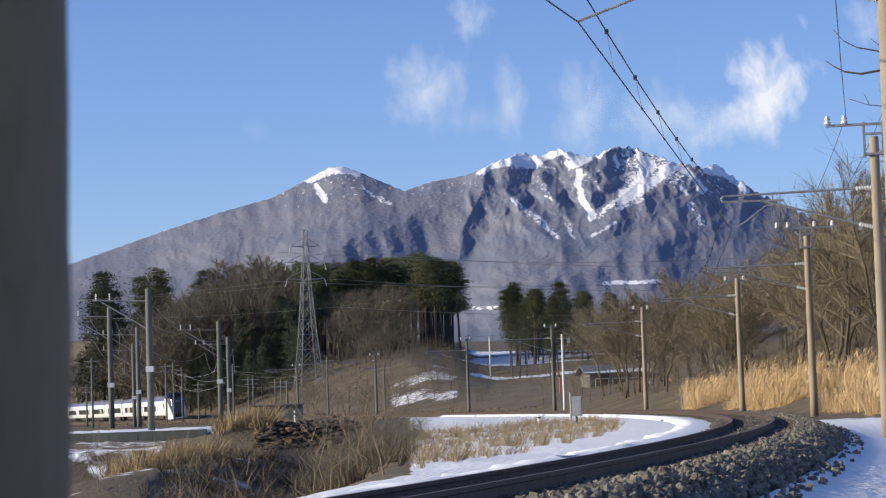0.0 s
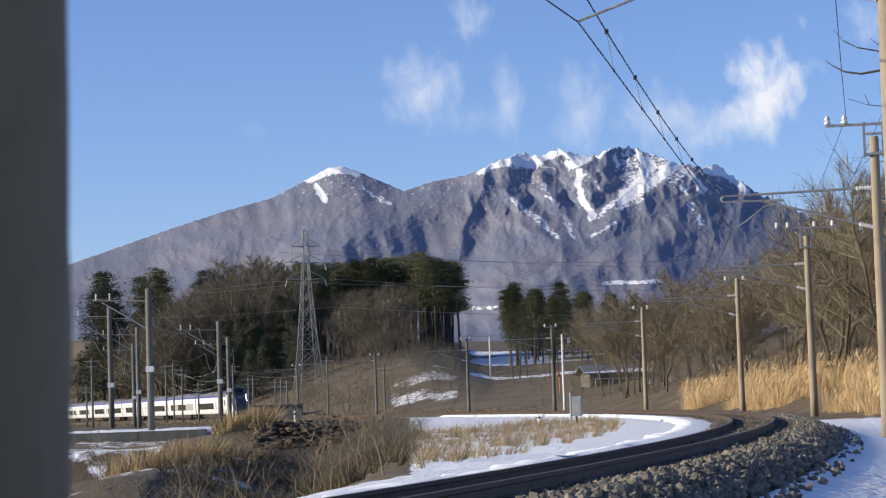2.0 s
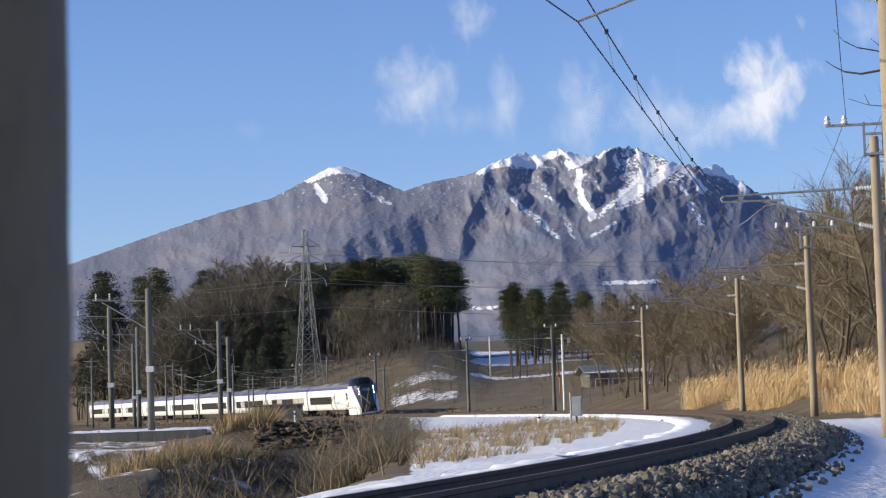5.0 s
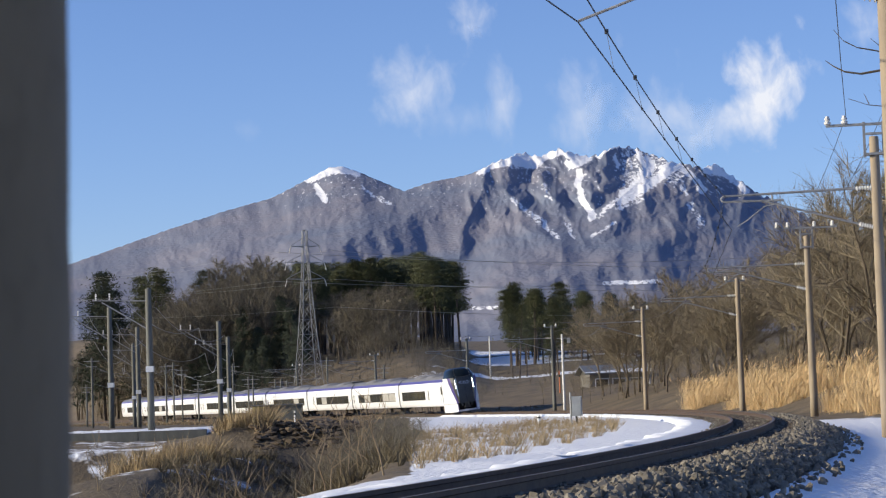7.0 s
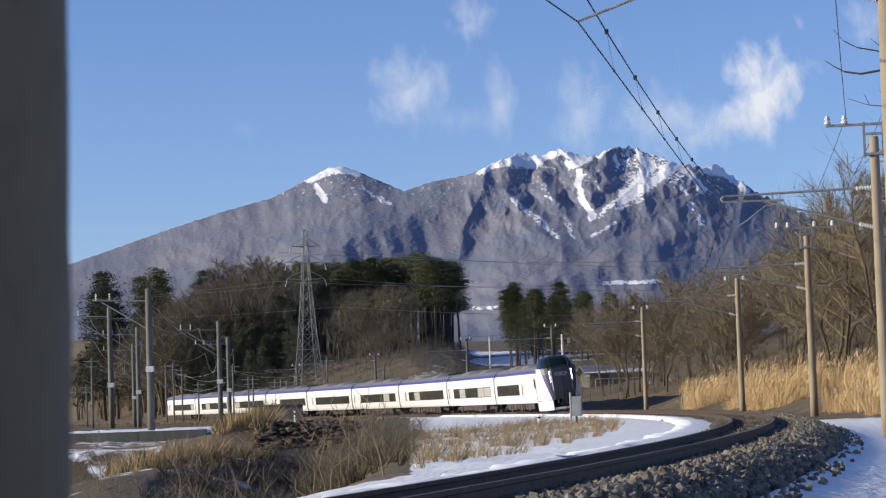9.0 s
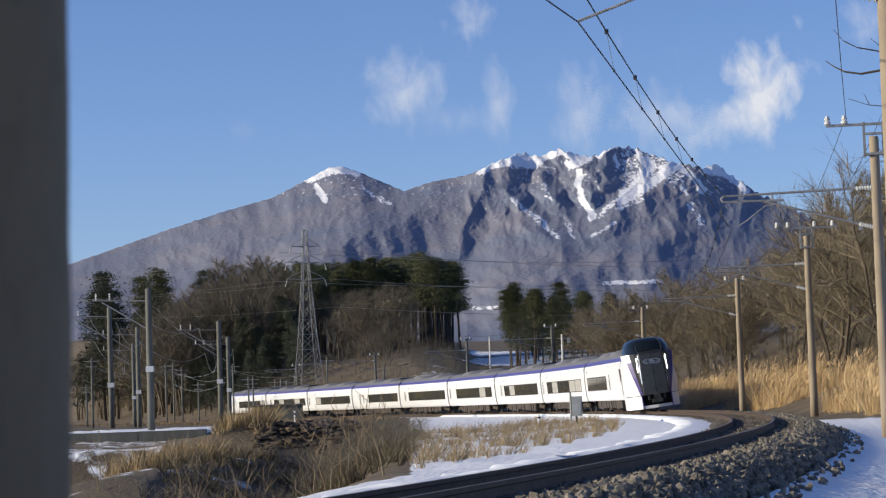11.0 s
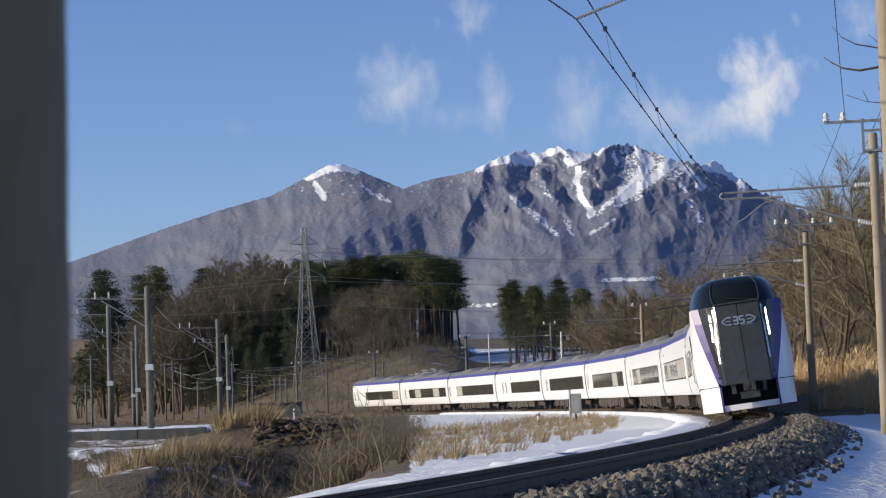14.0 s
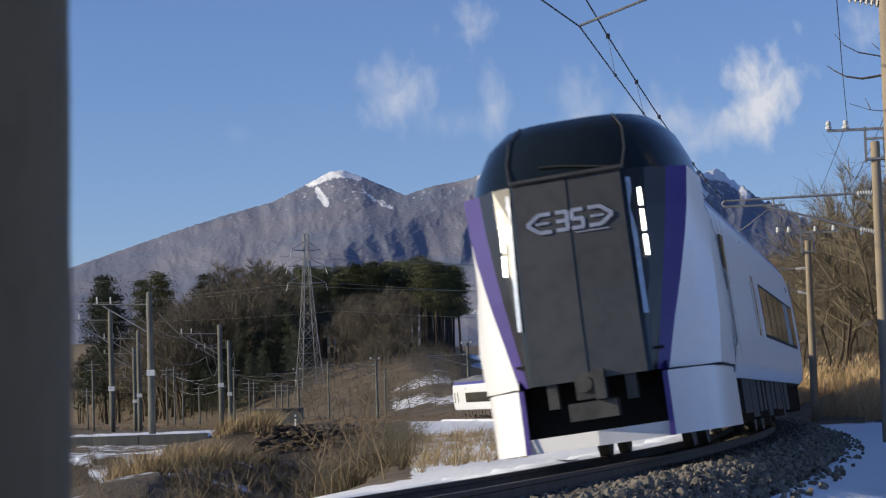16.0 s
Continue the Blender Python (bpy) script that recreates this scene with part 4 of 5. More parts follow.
def pine_mesh(seed, h, low=.5, width=.16, clumps=70, cone=False):
    rng = np.random.RandomState(seed)
    trunk, crown = Mesh(), Mesh()
    trunk.tube((0, 0, 0), (0, 0, h * .6), h * .014, h * .010, 7, False)
    trunk.tube((0, 0, h * .6), (0, 0, h * .97), h * .010, h * .002, 6, False)
    for k in range(clumps):
        u = low + (1 - low) * rng.rand() ** .8
        R = h * width * ((1 - u) / (1 - low) * 1.15 + .08 if cone else (1.05 - ((u - low) / (1 - low)) ** 2 * .75) * rng.uniform(.35, 1.1))
        an = rng.rand() * 6.28
        c = Vector((math.cos(an) * R, math.sin(an) * R, h * u))
        if rng.rand() < .4:
            trunk.tube((0, 0, h * (u - .03)), c, h * .003, h * .001, 4, False)
        cr = h * (.05 if cone else .042) * rng.uniform(.7, 1.4)
        for j in range(54):
            p = c + Vector(rng.normal(0, 1, 3)) * cr * .72
            p.z = c.z + (p.z - c.z) * .30
            w = Vector((rng.normal(), rng.normal(), rng.normal() * .6 + .25)).normalized() * cr * .46
            o = w.orthogonal().normalized() * cr * .065
            crown.add([p - o, p + o, p + w], ((0, 1, 2),))
    return trunk, crown


TPL = {}


def tree_template(key, name, meshes, mats, label, category, group):
    e = thing(name, pose(0, 0, -500), label, category, group)
    part("trunk", meshes[0], mats[0], e)
    part("crown", meshes[1], mats[1], e)
    TPL.setdefault(key, []).append(e)


for k in range(5):
    tree_template("bare", "bare_tree", bare_tree_mesh(k, 10, .60, 3000, 20, .011), (M_BARK, M_TWIG), "leafless brown deciduous tree on the hillside", "tree", "hillside trees")
    tree_template("farbare", "woodland_tree", bare_tree_mesh(20 + k, 12, .52, 1700, 15, .014), (M_BARK, M_TWIG_D), "leafless grey-brown tree of the far wood", "tree", "far wood trees")
for k in range(4):
    tree_template("pine", "pine_tree", pine_mesh(40 + k, 17, .46, .125, 105), (M_PINEBARK, M_NEEDLE), "tall dark green pine with a bare trunk", "tree", "pine grove")
    tree_template("fir", "conifer", pine_mesh(50 + k, 12, .12, .17, 110, True), (M_PINEBARK, M_CEDAR), "dark green cone-shaped conifer tree", "tree", "dark conifers")
for k in range(5):
    tree_template("shrub", "shrub", bare_tree_mesh(60 + k, 2.0, .9, 190, 9, .010, .5), (M_SHRUB, M_SHRUB), "leafless tangled shrub in the hollow", "shrub", "hollow shrubs")
    tree_template("bush", "bush", bare_tree_mesh(70 + k, 4.0, .8, 520, 12, .011), (M_BARK, M_TWIG), "leafless brown bush on the bank", "shrub", "bank bushes")
    tree_template("scrub", "thicket", bare_tree_mesh(80 + k, 3.0, .95, 420, 11, .010), (M_BARK, M_TWIG_D), "low leafless thicket on the slope", "shrub", "slope thickets")
USED = set()


def plant(key, x, y, size, rng, sink=.05):
    """Stand a copy of one of the templates on the ground; size is a factor on its own height."""
    i = rng.randint(len(TPL[key]))
    src = TPL[key][i]
    m = Matrix.Translation((x, y, land_at(x, y) - sink)) @ pose(0, 0, 0, rng.normal(0, 2.5), rng.normal(0, 2.5), rng.rand() * 360)
    if src not in USED:
        USED.add(src)
        ob = src
        ob.matrix_basis = m
    else:
        ob = copy_thing(src, m)
    ob.scale = (size * rng.uniform(.85, 1.15), size * rng.uniform(.85, 1.15), size)
    return ob


def bearing(rng, a0, a1, d0, d1):
    a, d = rng.uniform(a0, a1), rng.uniform(d0, d1)
    return a * d / 1000, d


def build_woods():
    rng = np.random.RandomState(11)
    # bare wood on the slope outside the curve
    for k in range(150):
        s, o = rng.uniform(24, 150), rng.uniform(9, 34)
        p = line(s, o, 0, False)
        plant("bare", p.x, p.y, rng.uniform(.75, 1.2) * (1.30 if s < 75 else .9), rng)
    for k in range(160):
        s, o = rng.uniform(18, 130), rng.uniform(9, 26)
        p = line(s, o, 0, False)
        plant("bush", p.x, p.y, rng.uniform(.5, 1.0), rng)
    # pine grove on the hill, with bare trees along its front
    for k in range(150):
        plant("pine", *bearing(rng, -68, 3, 430, 510), rng.uniform(.88, 1.06), rng)
    for k in range(12):
        plant("pine", *bearing(rng, -12, 0, 424, 450), rng.uniform(.88, 1.0), rng)
    plant("pine", 2.6, 428, 1.02, rng)
    for k in range(34):
        plant("farbare", *bearing(rng, -56, -14, 380, 425), rng.uniform(.9, 1.25), rng)
    for k in range(16):
        plant("farbare", *bearing(rng, -48, -14, 360, 385), rng.uniform(.45, .75), rng)

    # mixed wood behind the far track
    def behind(key, count, a0, a1, d0, d1, f0, f1, clear):
        spots = [bearing(rng, a0, a1, d0, d1) for _ in range(count * 6)]
        off = nearest(np.array([q[0] for q in spots]), np.array([q[1] for q in spots]))[1]
        for x, y in [q for q, n in zip(spots, off) if n > clear][:count]:
            plant(key, x, y, rng.uniform(f0, f1), rng)
    behind("farbare", 100, -132, -68, 400, 470, 1.4, 1.95, 8)
    behind("farbare", 85, -190, -118, 420, 560, 1.2, 1.65, 9)
    behind("fir", 22, -180, -138, 460, 560, .8, 1.2, 24)
    behind("bush", 45, -190, -120, 400, 520, .9, 1.4, 6)
    behind("fir", 60, -112, -60, 366, 410, .4, .8, 9)
    behind("fir", 12, -88, -62, 390, 420, .8, 1.15, 14)
    behind("bush", 40, -172, -60, 330, 450, .7, 1.2, 8)
    # single trees that stand above the wood: bearing, distance, elevation of the top
    for key, tall, a, d, e in (("fir", 12, -144, 465, 68.5), ("fir", 12, -141.5, 468, 62), ("fir", 12, -147, 470, 60), ("pine", 17, -130, 480, 67), ("pine", 17, -126, 478, 70),
                               ("pine", 17, -122, 482, 66), ("pine", 17, -103, 478, 68.5)):
        plant(key, a * d / 1000, d, (e * d / 1000 - land_at(a * d / 1000, d)) / tall, rng)
    # thickets on the bank behind the far track
    behind("scrub", 180, -76, 5, 276, 372, .7, 1.5, 7)
    # pines and conifers in the gap
    for k in range(17):
        plant("pine", *bearing(rng, 27, 63, 372, 410), rng.uniform(.6, .8), rng)
    for k in range(34):
        plant("fir", *bearing(rng, 34, 92, 400, 450), rng.uniform(.5, .95), rng)
    for a, d, f in ((31, 330, .62), (34, 335, .5), (28, 338, .55), (46, 300, .62), (47.5, 306, .45), (44, 300, .3)):
        plant("pine", a * d / 1000, d, f, rng)
    behind("bush", 52, 40, 112, 190, 300, .4, .8, 8)
    for k in range(115):
        plant("scrub", *bearing(rng, -8, 100, 246, 345), rng.uniform(.45, 1.0), rng)
    for k in range(18):
        plant("farbare", *bearing(rng, 62, 125, 300, 420), rng.uniform(.6, .9), rng)
    # shrubs in the hollow: a tangle before the bank, few elsewhere
    for k in range(110):
        d = rng.uniform(48, 79)
        plant("shrub", rng.uniform(-58, -12) * d / 1000, d, rng.uniform(.32, .66), rng)
    for k in range(36):
        d = rng.uniform(44, 66)
        plant("shrub", rng.uniform(-165, -58) * d / 1000, d, rng.uniform(.35, .7), rng)


build_woods()


def blades(spots, hmin, hmax, wid, lean, seed, per=9, plume=False):
    """Tufts of grass as one mesh of thin blades."""
    rng = np.random.RandomState(seed)
    xs, ys = np.array([p[0] for p in spots]), np.array([p[1] for p in spots])
    zs = land(xs, ys)
    ms = Mesh()
    for x, y, z in zip(xs, ys, zs):
        g = rng.uniform(.6, 1.15) * (1 + .3 * math.sin(x * 1.1 + .7 * math.sin(y * .6)) * math.sin(y * .45))
        for j in range(per):
            h = rng.uniform(hmin, hmax) * g
            an = rng.rand() * 6.28
            b = Vector((x + rng.normal(0, .15) * hmax * .5, y + rng.normal(0, .15) * hmax * .5, z - .05))
            t = Vector((math.cos(an) * lean * h * rng.rand() + .22 * h, math.sin(an) * lean * h * rng.rand(), h))
            o = Vector((math.cos(an * 3), math.sin(an * 3), 0)) * wid * rng.uniform(.6, 1.3)
            m = b + t * .55 + Vector((0, 0, .05 * h))
            ms.add([b - o, b + o, m + o * .8, m - o * .8, b + t], ((0, 1, 2, 3), (3, 2, 4)))
            if plume and j % 3 == 0:
                q = b + t
                w = o.normalized() * wid * 2.4
                ms.add([q - t * .18, q + w, q + t * .12 + Vector((.1 * h, 0, 0)), q - w], ((0, 1, 2, 3),))
    return ms


def build_grass():
    rng = np.random.RandomState(21)
    spots = []
    for k in range(2300):
        s, o = rng.uniform(16, 120), rng.uniform(5.4, 10.5)
        p = line(s, o, 0, False)
        if wave(s, o * .5, .22) < .02 or s < 24 and o < 6.5 or p.x / p.y < .101:
            continue
        spots.append((p.x, p.y))
    tagged(part("pampas_grass", blades(spots, .45, 1.6, .0075, 1.1, 1, 28, True), M_REED), "sunlit golden dry pampas grass along the bank", "grass", kind="stuff")
    spots = []
    for k in range(2600):
        s, o = rng.uniform(-46, 60), -rng.uniform(4.2, 17)
        p = line(s, o, 0, False)
        a = p.x / p.y * 1000
        if p.y < 24 or a < -16 or wave(p.x, p.y, .35, .4) < -.25 or o < -15 + .12 * max(0, s):
            continue
        spots.append((p.x, p.y))
    tagged(part("dry_grass", blades(spots, .15, .50, .007, 1.2, 2, 17), M_STRAW), "dry straw-coloured grass poking through snow", "grass", kind="stuff")
    spots = []
    for k in range(2600):
        d = 40 + 41 * rng.rand()
        a = rng.uniform(-165, -18)
        if wave(a * .1, d * .3, .5, .9) < -.4 or a < -124:
            continue
        spots.append((a * d / 1000, d))
    tagged(part("dry_grass", blades(spots, .12, .42, .009, 1.5, 3, 16), M_MAT), "matted dry grass in the hollow", "grass", kind="stuff")
    spots = []
    for k in range(2600):
        s, o = rng.uniform(160, 290), -rng.uniform(3.4, 22)
        p = line(s, o, 0, False)
        spots.append((p.x, p.y))
    for k in range(900):
        s, o = rng.uniform(150, 290), rng.uniform(4, 9)
        p = line(s, o, 0, False)
        spots.append((p.x, p.y))
    tagged(part("dry_grass", blades(spots, .12, .36, .03, .9, 4, 7), M_DRY), "pale dry grass beside the far track", "grass", kind="stuff")
    spots = [(-a * d / 1000, d) for a, d in zip(rng.uniform(76, 100, 300), rng.uniform(82, 99, 300))]
    spots += [(-a * d / 1000, d) for a, d in zip(rng.uniform(100, 146, 300), rng.uniform(70, 78, 300)) if wave(a, d, .21) > -.35]
    tagged(part("dry_grass", blades(spots, .35, .95, .011, 1.1, 5, 20), M_STRAW), "tall dry grass clumps beside the road", "grass", kind="stuff")


build_grass()
build_stones()


def build_clods():
    """The dark heap of turned soil at the rim of the hollow, and tall bare stems before it."""
    rng = np.random.RandomState(31)
    m = vary(mat("dark_soil", (0.115, 0.084, 0.054), (0.065, 0.048, 0.033), 3, .95, bump=.6, fine=14), .4)
    base = [stone_mesh(100 + k, 1.0) for k in range(8)]
    a, d = rng.uniform(-84, -12, 1500), 79.3 + 8 * rng.rand(1500) ** 1.6
    x, z = a * d / 1000, None
    z = land(x, d)
    ms = Mesh()
    for k in range(1500):
        v, f = base[k % 8]
        r = rng.uniform(.06, .26)
        ms.add(((v * r) @ np.array(Euler(rng.rand(3) * 6.28).to_matrix()).T) * (1.3, 1, .55) + np.array((x[k], d[k], z[k])), f)
    tagged(part("soil_clods", ms, m), "heap of dark turned soil clods", "soil", kind="stuff")
    stem = mat("pale_stems", (0.27, 0.205, 0.125), (0.18, 0.135, 0.085), 3, .85)
    for k in range(30):
        d = rng.uniform(34, 62)
        x = rng.uniform(-152, -20) * d / 1000
        h = rng.uniform(.2, 1.0)
        e = thing("sapling", pose(x, d, land_at(x, d) - .05, rng.normal(0, 4), rng.normal(0, 5), rng.rand() * 360), "thin pale leafless sapling in the hollow", "sapling", "saplings")
        h += .7
        p = [Vector((rng.normal(0, .05) * i, rng.normal(0, .05) * i, h * i / 4)) for i in range(5)]
        st = Mesh()
        for i in range(4):
            st.tube(p[i], p[i + 1], .016 * (1 - i / 5), .016 * (1 - (i + 1) / 5), 6, False)
        part("stem", st, stem, e)
        for i in range(6):
            q = p[2].lerp(p[4], rng.rand())
            w = q + Vector((rng.normal(0, .16), rng.normal(0, .16), rng.uniform(.15, .5)))
            part("twig", Mesh().tube(q, w, .008, .003, 4, False), stem, e)


build_clods()


# ---- clouds ----
def cloud(name, a, e, d, w, h, seed, drift, density, shape=(1, 1)):
    """A thin, wind-torn cloud, far behind everything, that drifts."""
    m = bpy.data.materials.new("cloud")
    m.use_nodes = True
    nt = m.node_tree
    nt.nodes.remove(nt.nodes["Principled BSDF"])
    out = nt.nodes["Material Output"]
    em, tr, mx = nt.nodes.new("ShaderNodeEmission"), nt.nodes.new("ShaderNodeBsdfTransparent"), nt.nodes.new("ShaderNodeMixShader")
    # the sheet glows by itself in place of sunlight on the cloud
    em.inputs[0].default_value, em.inputs[1].default_value = (0.80, 0.80, 0.83, 1), 0.90
    co, mp, ns = nt.nodes.new("ShaderNodeTexCoord"), nt.nodes.new("ShaderNodeMapping"), nt.nodes.new("ShaderNodeTexNoise")
    mp.inputs["Rotation"].default_value = (0, radians(35), 0)
    mp.inputs["Location"].default_value = (seed * 3.7, seed * 1.9, 0)
    mp.inputs["Scale"].default_value = (1.2, 1, .8)
    nt.links.new(co.outputs["Object"], mp.inputs[0])
    nt.links.new(mp.outputs[0], ns.inputs["Vector"])
    ns.inputs["Scale"].default_value, ns.inputs["Detail"].default_value, ns.inputs["Roughness"].default_value, ns.inputs["Distortion"].default_value = .011, 8, .55, .25
    ln, ml = nt.nodes.new("ShaderNodeVectorMath"), nt.nodes.new("ShaderNodeMapping")
    ml.inputs["Scale"].default_value = (2 / w, 0, 2 / h)
    nt.links.new(co.outputs["Object"], ml.inputs[0])
    ln.operation = "LENGTH"
    nt.links.new(ml.outputs[0], ln.inputs[0])
    fall = nt.nodes.new("ShaderNodeMapRange")
    fall.interpolation_type = "SMOOTHSTEP"
    for i, v in enumerate((1.0, 0.0, 0.0, 1.15)):
        fall.inputs[i + 1].default_value = v
    nt.links.new(ln.outputs["Value"], fall.inputs[0])
    r = nt.nodes.new("ShaderNodeMapRange")
    for i, v in enumerate((0.15, 0.85, -1.3, 0.45)):
        r.inputs[i + 1].default_value = v
    nt.links.new(ns.outputs[0], r.inputs[0])
    mu, mu2 = nt.nodes.new("ShaderNodeMath"), nt.nodes.new("ShaderNodeMath")
    mu.operation, mu2.operation = "MULTIPLY_ADD", "MULTIPLY"
    nt.links.new(fall.outputs[0], mu.inputs[0])
    mu.inputs[1].default_value = 1.05
    nt.links.new(r.outputs[0], mu.inputs[2])
    mu.use_clamp = True
    pw = nt.nodes.new("ShaderNodeMath")
    pw.operation = "POWER"
    pw.inputs[1].default_value = 1.35
    nt.links.new(mu.outputs[0], pw.inputs[0])
    nt.links.new(pw.outputs[0], mu2.inputs[0])
    mu2.inputs[1].default_value = density
    mu2.use_clamp = True
    nt.links.new(mu2.outputs[0], mx.inputs[0])
    nt.links.new(tr.outputs[0], mx.inputs[1])
    nt.links.new(em.outputs[0], mx.inputs[2])
    nt.links.new(mx.outputs[0], out.inputs["Surface"])
    ms = Mesh()
    k = 12
    rows = [[(w * (i / k - .5), 12 * math.sin(i * 1.3 + j), h * (j / k - .5)) for i in range(k + 1)] for j in range(k + 1)]
    ms.grid(rows)
    ob = part("cloud", ms, m, smooth=True)
    ob.visible_shadow = False
    ob.location = (a * d / 1000, d, e * d / 1000)
    tagged(ob, "thin wind-torn white cloud in the blue sky", "cloud", "clouds")
    return ob, drift


CLOUDS = [cloud("cloud", *c) for c in (
    (-6, 146, 4680, 330, 260, 1, -62, .62), (31, 141, 4690, 130, 280, 2, -34, .48), (62, 136, 4700, 220, 320, 3, -4, .46),
    (142, 141, 4710, 300, 330, 4, -14, 1.5), (112, 124, 4720, 620, 190, 6, -8, .60), (15, 176, 4690, 170, 180, 7, 6, .62),
    (188, 168, 4740, 200, 190, 8, -8, .55), (-79, 129, 4690, 110, 100, 9, -40, .16), (92, 130, 4730, 260, 260, 12, -6, .42), (8, 130, 4735, 260, 150, 15, -30, .22))]


# ---- poles and wires on the left ----
M_PLATE = mat("white_plate", (0.8, 0.8, 0.78), (0.7, 0.7, 0.68), 6, 0.5)
LEFT = ((-127.5, 120, 61.2, 1, 2.3), (-144.4, 150, 54.0, 1, 2.0), (-97.6, 165, 46.2, 1, 2.6), (-93.8, 195, 39.4, 1, 2.2), (-132.6, 185, 45.0, 1, 2.2), (-134.6, 215, 38.0, 1, 2.0),
        (-152.5, 240, 32.5, 0, 0), (-92, 285, 27.8, 0, 0), (-51.5, 275, 29.0, 0, 0), (-27.2, 272, 25.0, 0, 0), (-120.8, 300, 28.8, 0, 0), (-117.6, 305, 29.2, 0, 0), (-114, 310, 27.0, 0, 0),
        (-107, 300, 20.5, 0, 0), (-85.5, 290, 22.0, 0, 0), (-83.5, 292, 22.0, 0, 0), (-74, 295, 20.5, 0, 0), (-71.5, 297, 20.5, 0, 0), (-69, 299, 20.0, 0, 0), (-155, 290, 21, 0, 0))


def left_poles():
    tops = []
    for a, d, e_top, arm, plate in LEFT:
        x = a * d / 1000
        z = land_at(x, d) - .1
        h = e_top * d / 1000 - z
        e = thing("line_pole", pose(x, d, z), "grey concrete line pole with steel arms" if arm else "thin grey far line pole", "railway pole", "left line poles")
        r = .19 if arm else .12
        part("pole", Mesh().lathe((0, 0, 0), ((r, 0), (r * .95, h * .3), (r * .85, h * .7), (r * .78, h), (r * .5, h + .03)), 12), M_CONC_G, e, smooth=True)
        tops.append(Vector((x, d, z + h)))
        if arm:
            k = Mesh()
            k.tube((0, 0, h - .6), (-2.9, 0, h - .5), .03, .03, 6)
            k.tube((0, 0, h - 2.1), (-2.4, 0, h - .6), .035, .035, 6)
            part("cantilever", k, M_STEEL, e, "slanting steel bracket arm")
            for xx in (-2.7, -2.0):
                i = Mesh()
                insulator(i, (xx, 0, h - .5), (xx, 0, h - .15), .06, 4)
                part("insulator", i, M_INSUL, e)
            b = Mesh().box((0, 0, plate + .9), (r * 2.04, r * 2.04, .3))
            part("plate", b, M_PLATE, e, "white marker plate")
        else:
            k = Mesh().box((0, 0, h - .35), (1.6, .08, .08))
            k.box((0, 0, h - .9), (1.1, .08, .08))
            part("crossarm", k, M_STEEL, e)
    w = thing("line_wires", pose(0, 0, 0), "thin wires sagging between the left poles", "wires", kind="structure")
    ms = Mesh()
    for i, j in ((0, 2), (2, 3), (1, 4), (4, 5), (5, 10), (3, 7), (7, 8), (8, 9), (6, 10), (10, 11), (11, 12), (12, 7), (19, 6)):
        for dz, dx in ((-.4, -1.4), (-1.0, .4), (-2.2, -1.0)):
            p, q = tops[i] + Vector((dx, 0, dz)), tops[j] + Vector((dx, 0, dz))
            ms.pipe([p.lerp(q, u / 8) - Vector((0, 0, 1.0 * 4 * (u / 8) * (1 - u / 8))) for u in range(9)], .018, 3)
    part("wire", ms, M_STEEL, w)


left_poles()


def pylon(a, d, e_top, size=1.0):
    """A lattice transmission tower."""
    x = a * d / 1000
    z = land_at(x, d) - .2
    h = e_top * d / 1000 - z
    e = thing("transmission_tower", pose(x, d, z, 0, 0, 22), "grey steel lattice transmission tower with insulator arms", "pylon")

    def half(u):
        return 1.6 * (1 - u) ** 1.5 + .32 * size
    lv = list(np.linspace(0, 1, 12))
    for sx in (-1, 1):
        for sy in (-1, 1):
            leg = Mesh()
            for u, v in zip(lv, lv[1:]):
                leg.tube((sx * half(u), sy * half(u), u * h), (sx * half(v), sy * half(v), v * h), .075, .065, 4, False)
            part("leg", leg, M_STEEL, e)
    for f in range(4):
        br = Mesh()
        m = Matrix.Rotation(f * math.pi / 2, 3, "Z")
        for u, v in zip(lv, lv[1:]):
            a0, a1, b0, b1 = ((-half(u), half(u), u * h), (half(u), half(u), u * h), (-half(v), half(v), v * h), (half(v), half(v), v * h))
            for p, q in ((a0, b1), (a1, b0), (b0, b1)):
                br.tube(m @ Vector(p), m @ Vector(q), .032, .032, 3, False)
        part("bracing", br, M_STEEL, e, "crossed lattice bracing")
    for u in (.70, .80, .90):
        for sx in (-1, 1):
            L = 3.0 if u < .85 else 2.3
            ar = Mesh()
            ar.tube((sx * half(u), .4, u * h), (sx * L, 0, u * h + .1), .09, .06, 4)
            ar.tube((sx * half(u), -.4, u * h), (sx * L, 0, u * h + .1), .09, .06, 4)
            ar.tube((sx * half(u), 0, u * h + 1.3), (sx * L, 0, u * h + .1), .07, .05, 4)
            arm_ = part("crossarm", ar, M_STEEL, e)
            i = Mesh()
            insulator(i, (sx * L, 0, u * h), (sx * (L + .3), 0, u * h - 1.1), .09, 6)
            part("insulator", i, M_INSUL, arm_)
    return Vector((x, d, z + h))


TOP = pylon(-59.4, 352, 84.2)
M_LINE = mat("aluminium_line", (0.45, 0.45, 0.44), (0.38, 0.38, 0.37), 4, 0.5, 0.5)


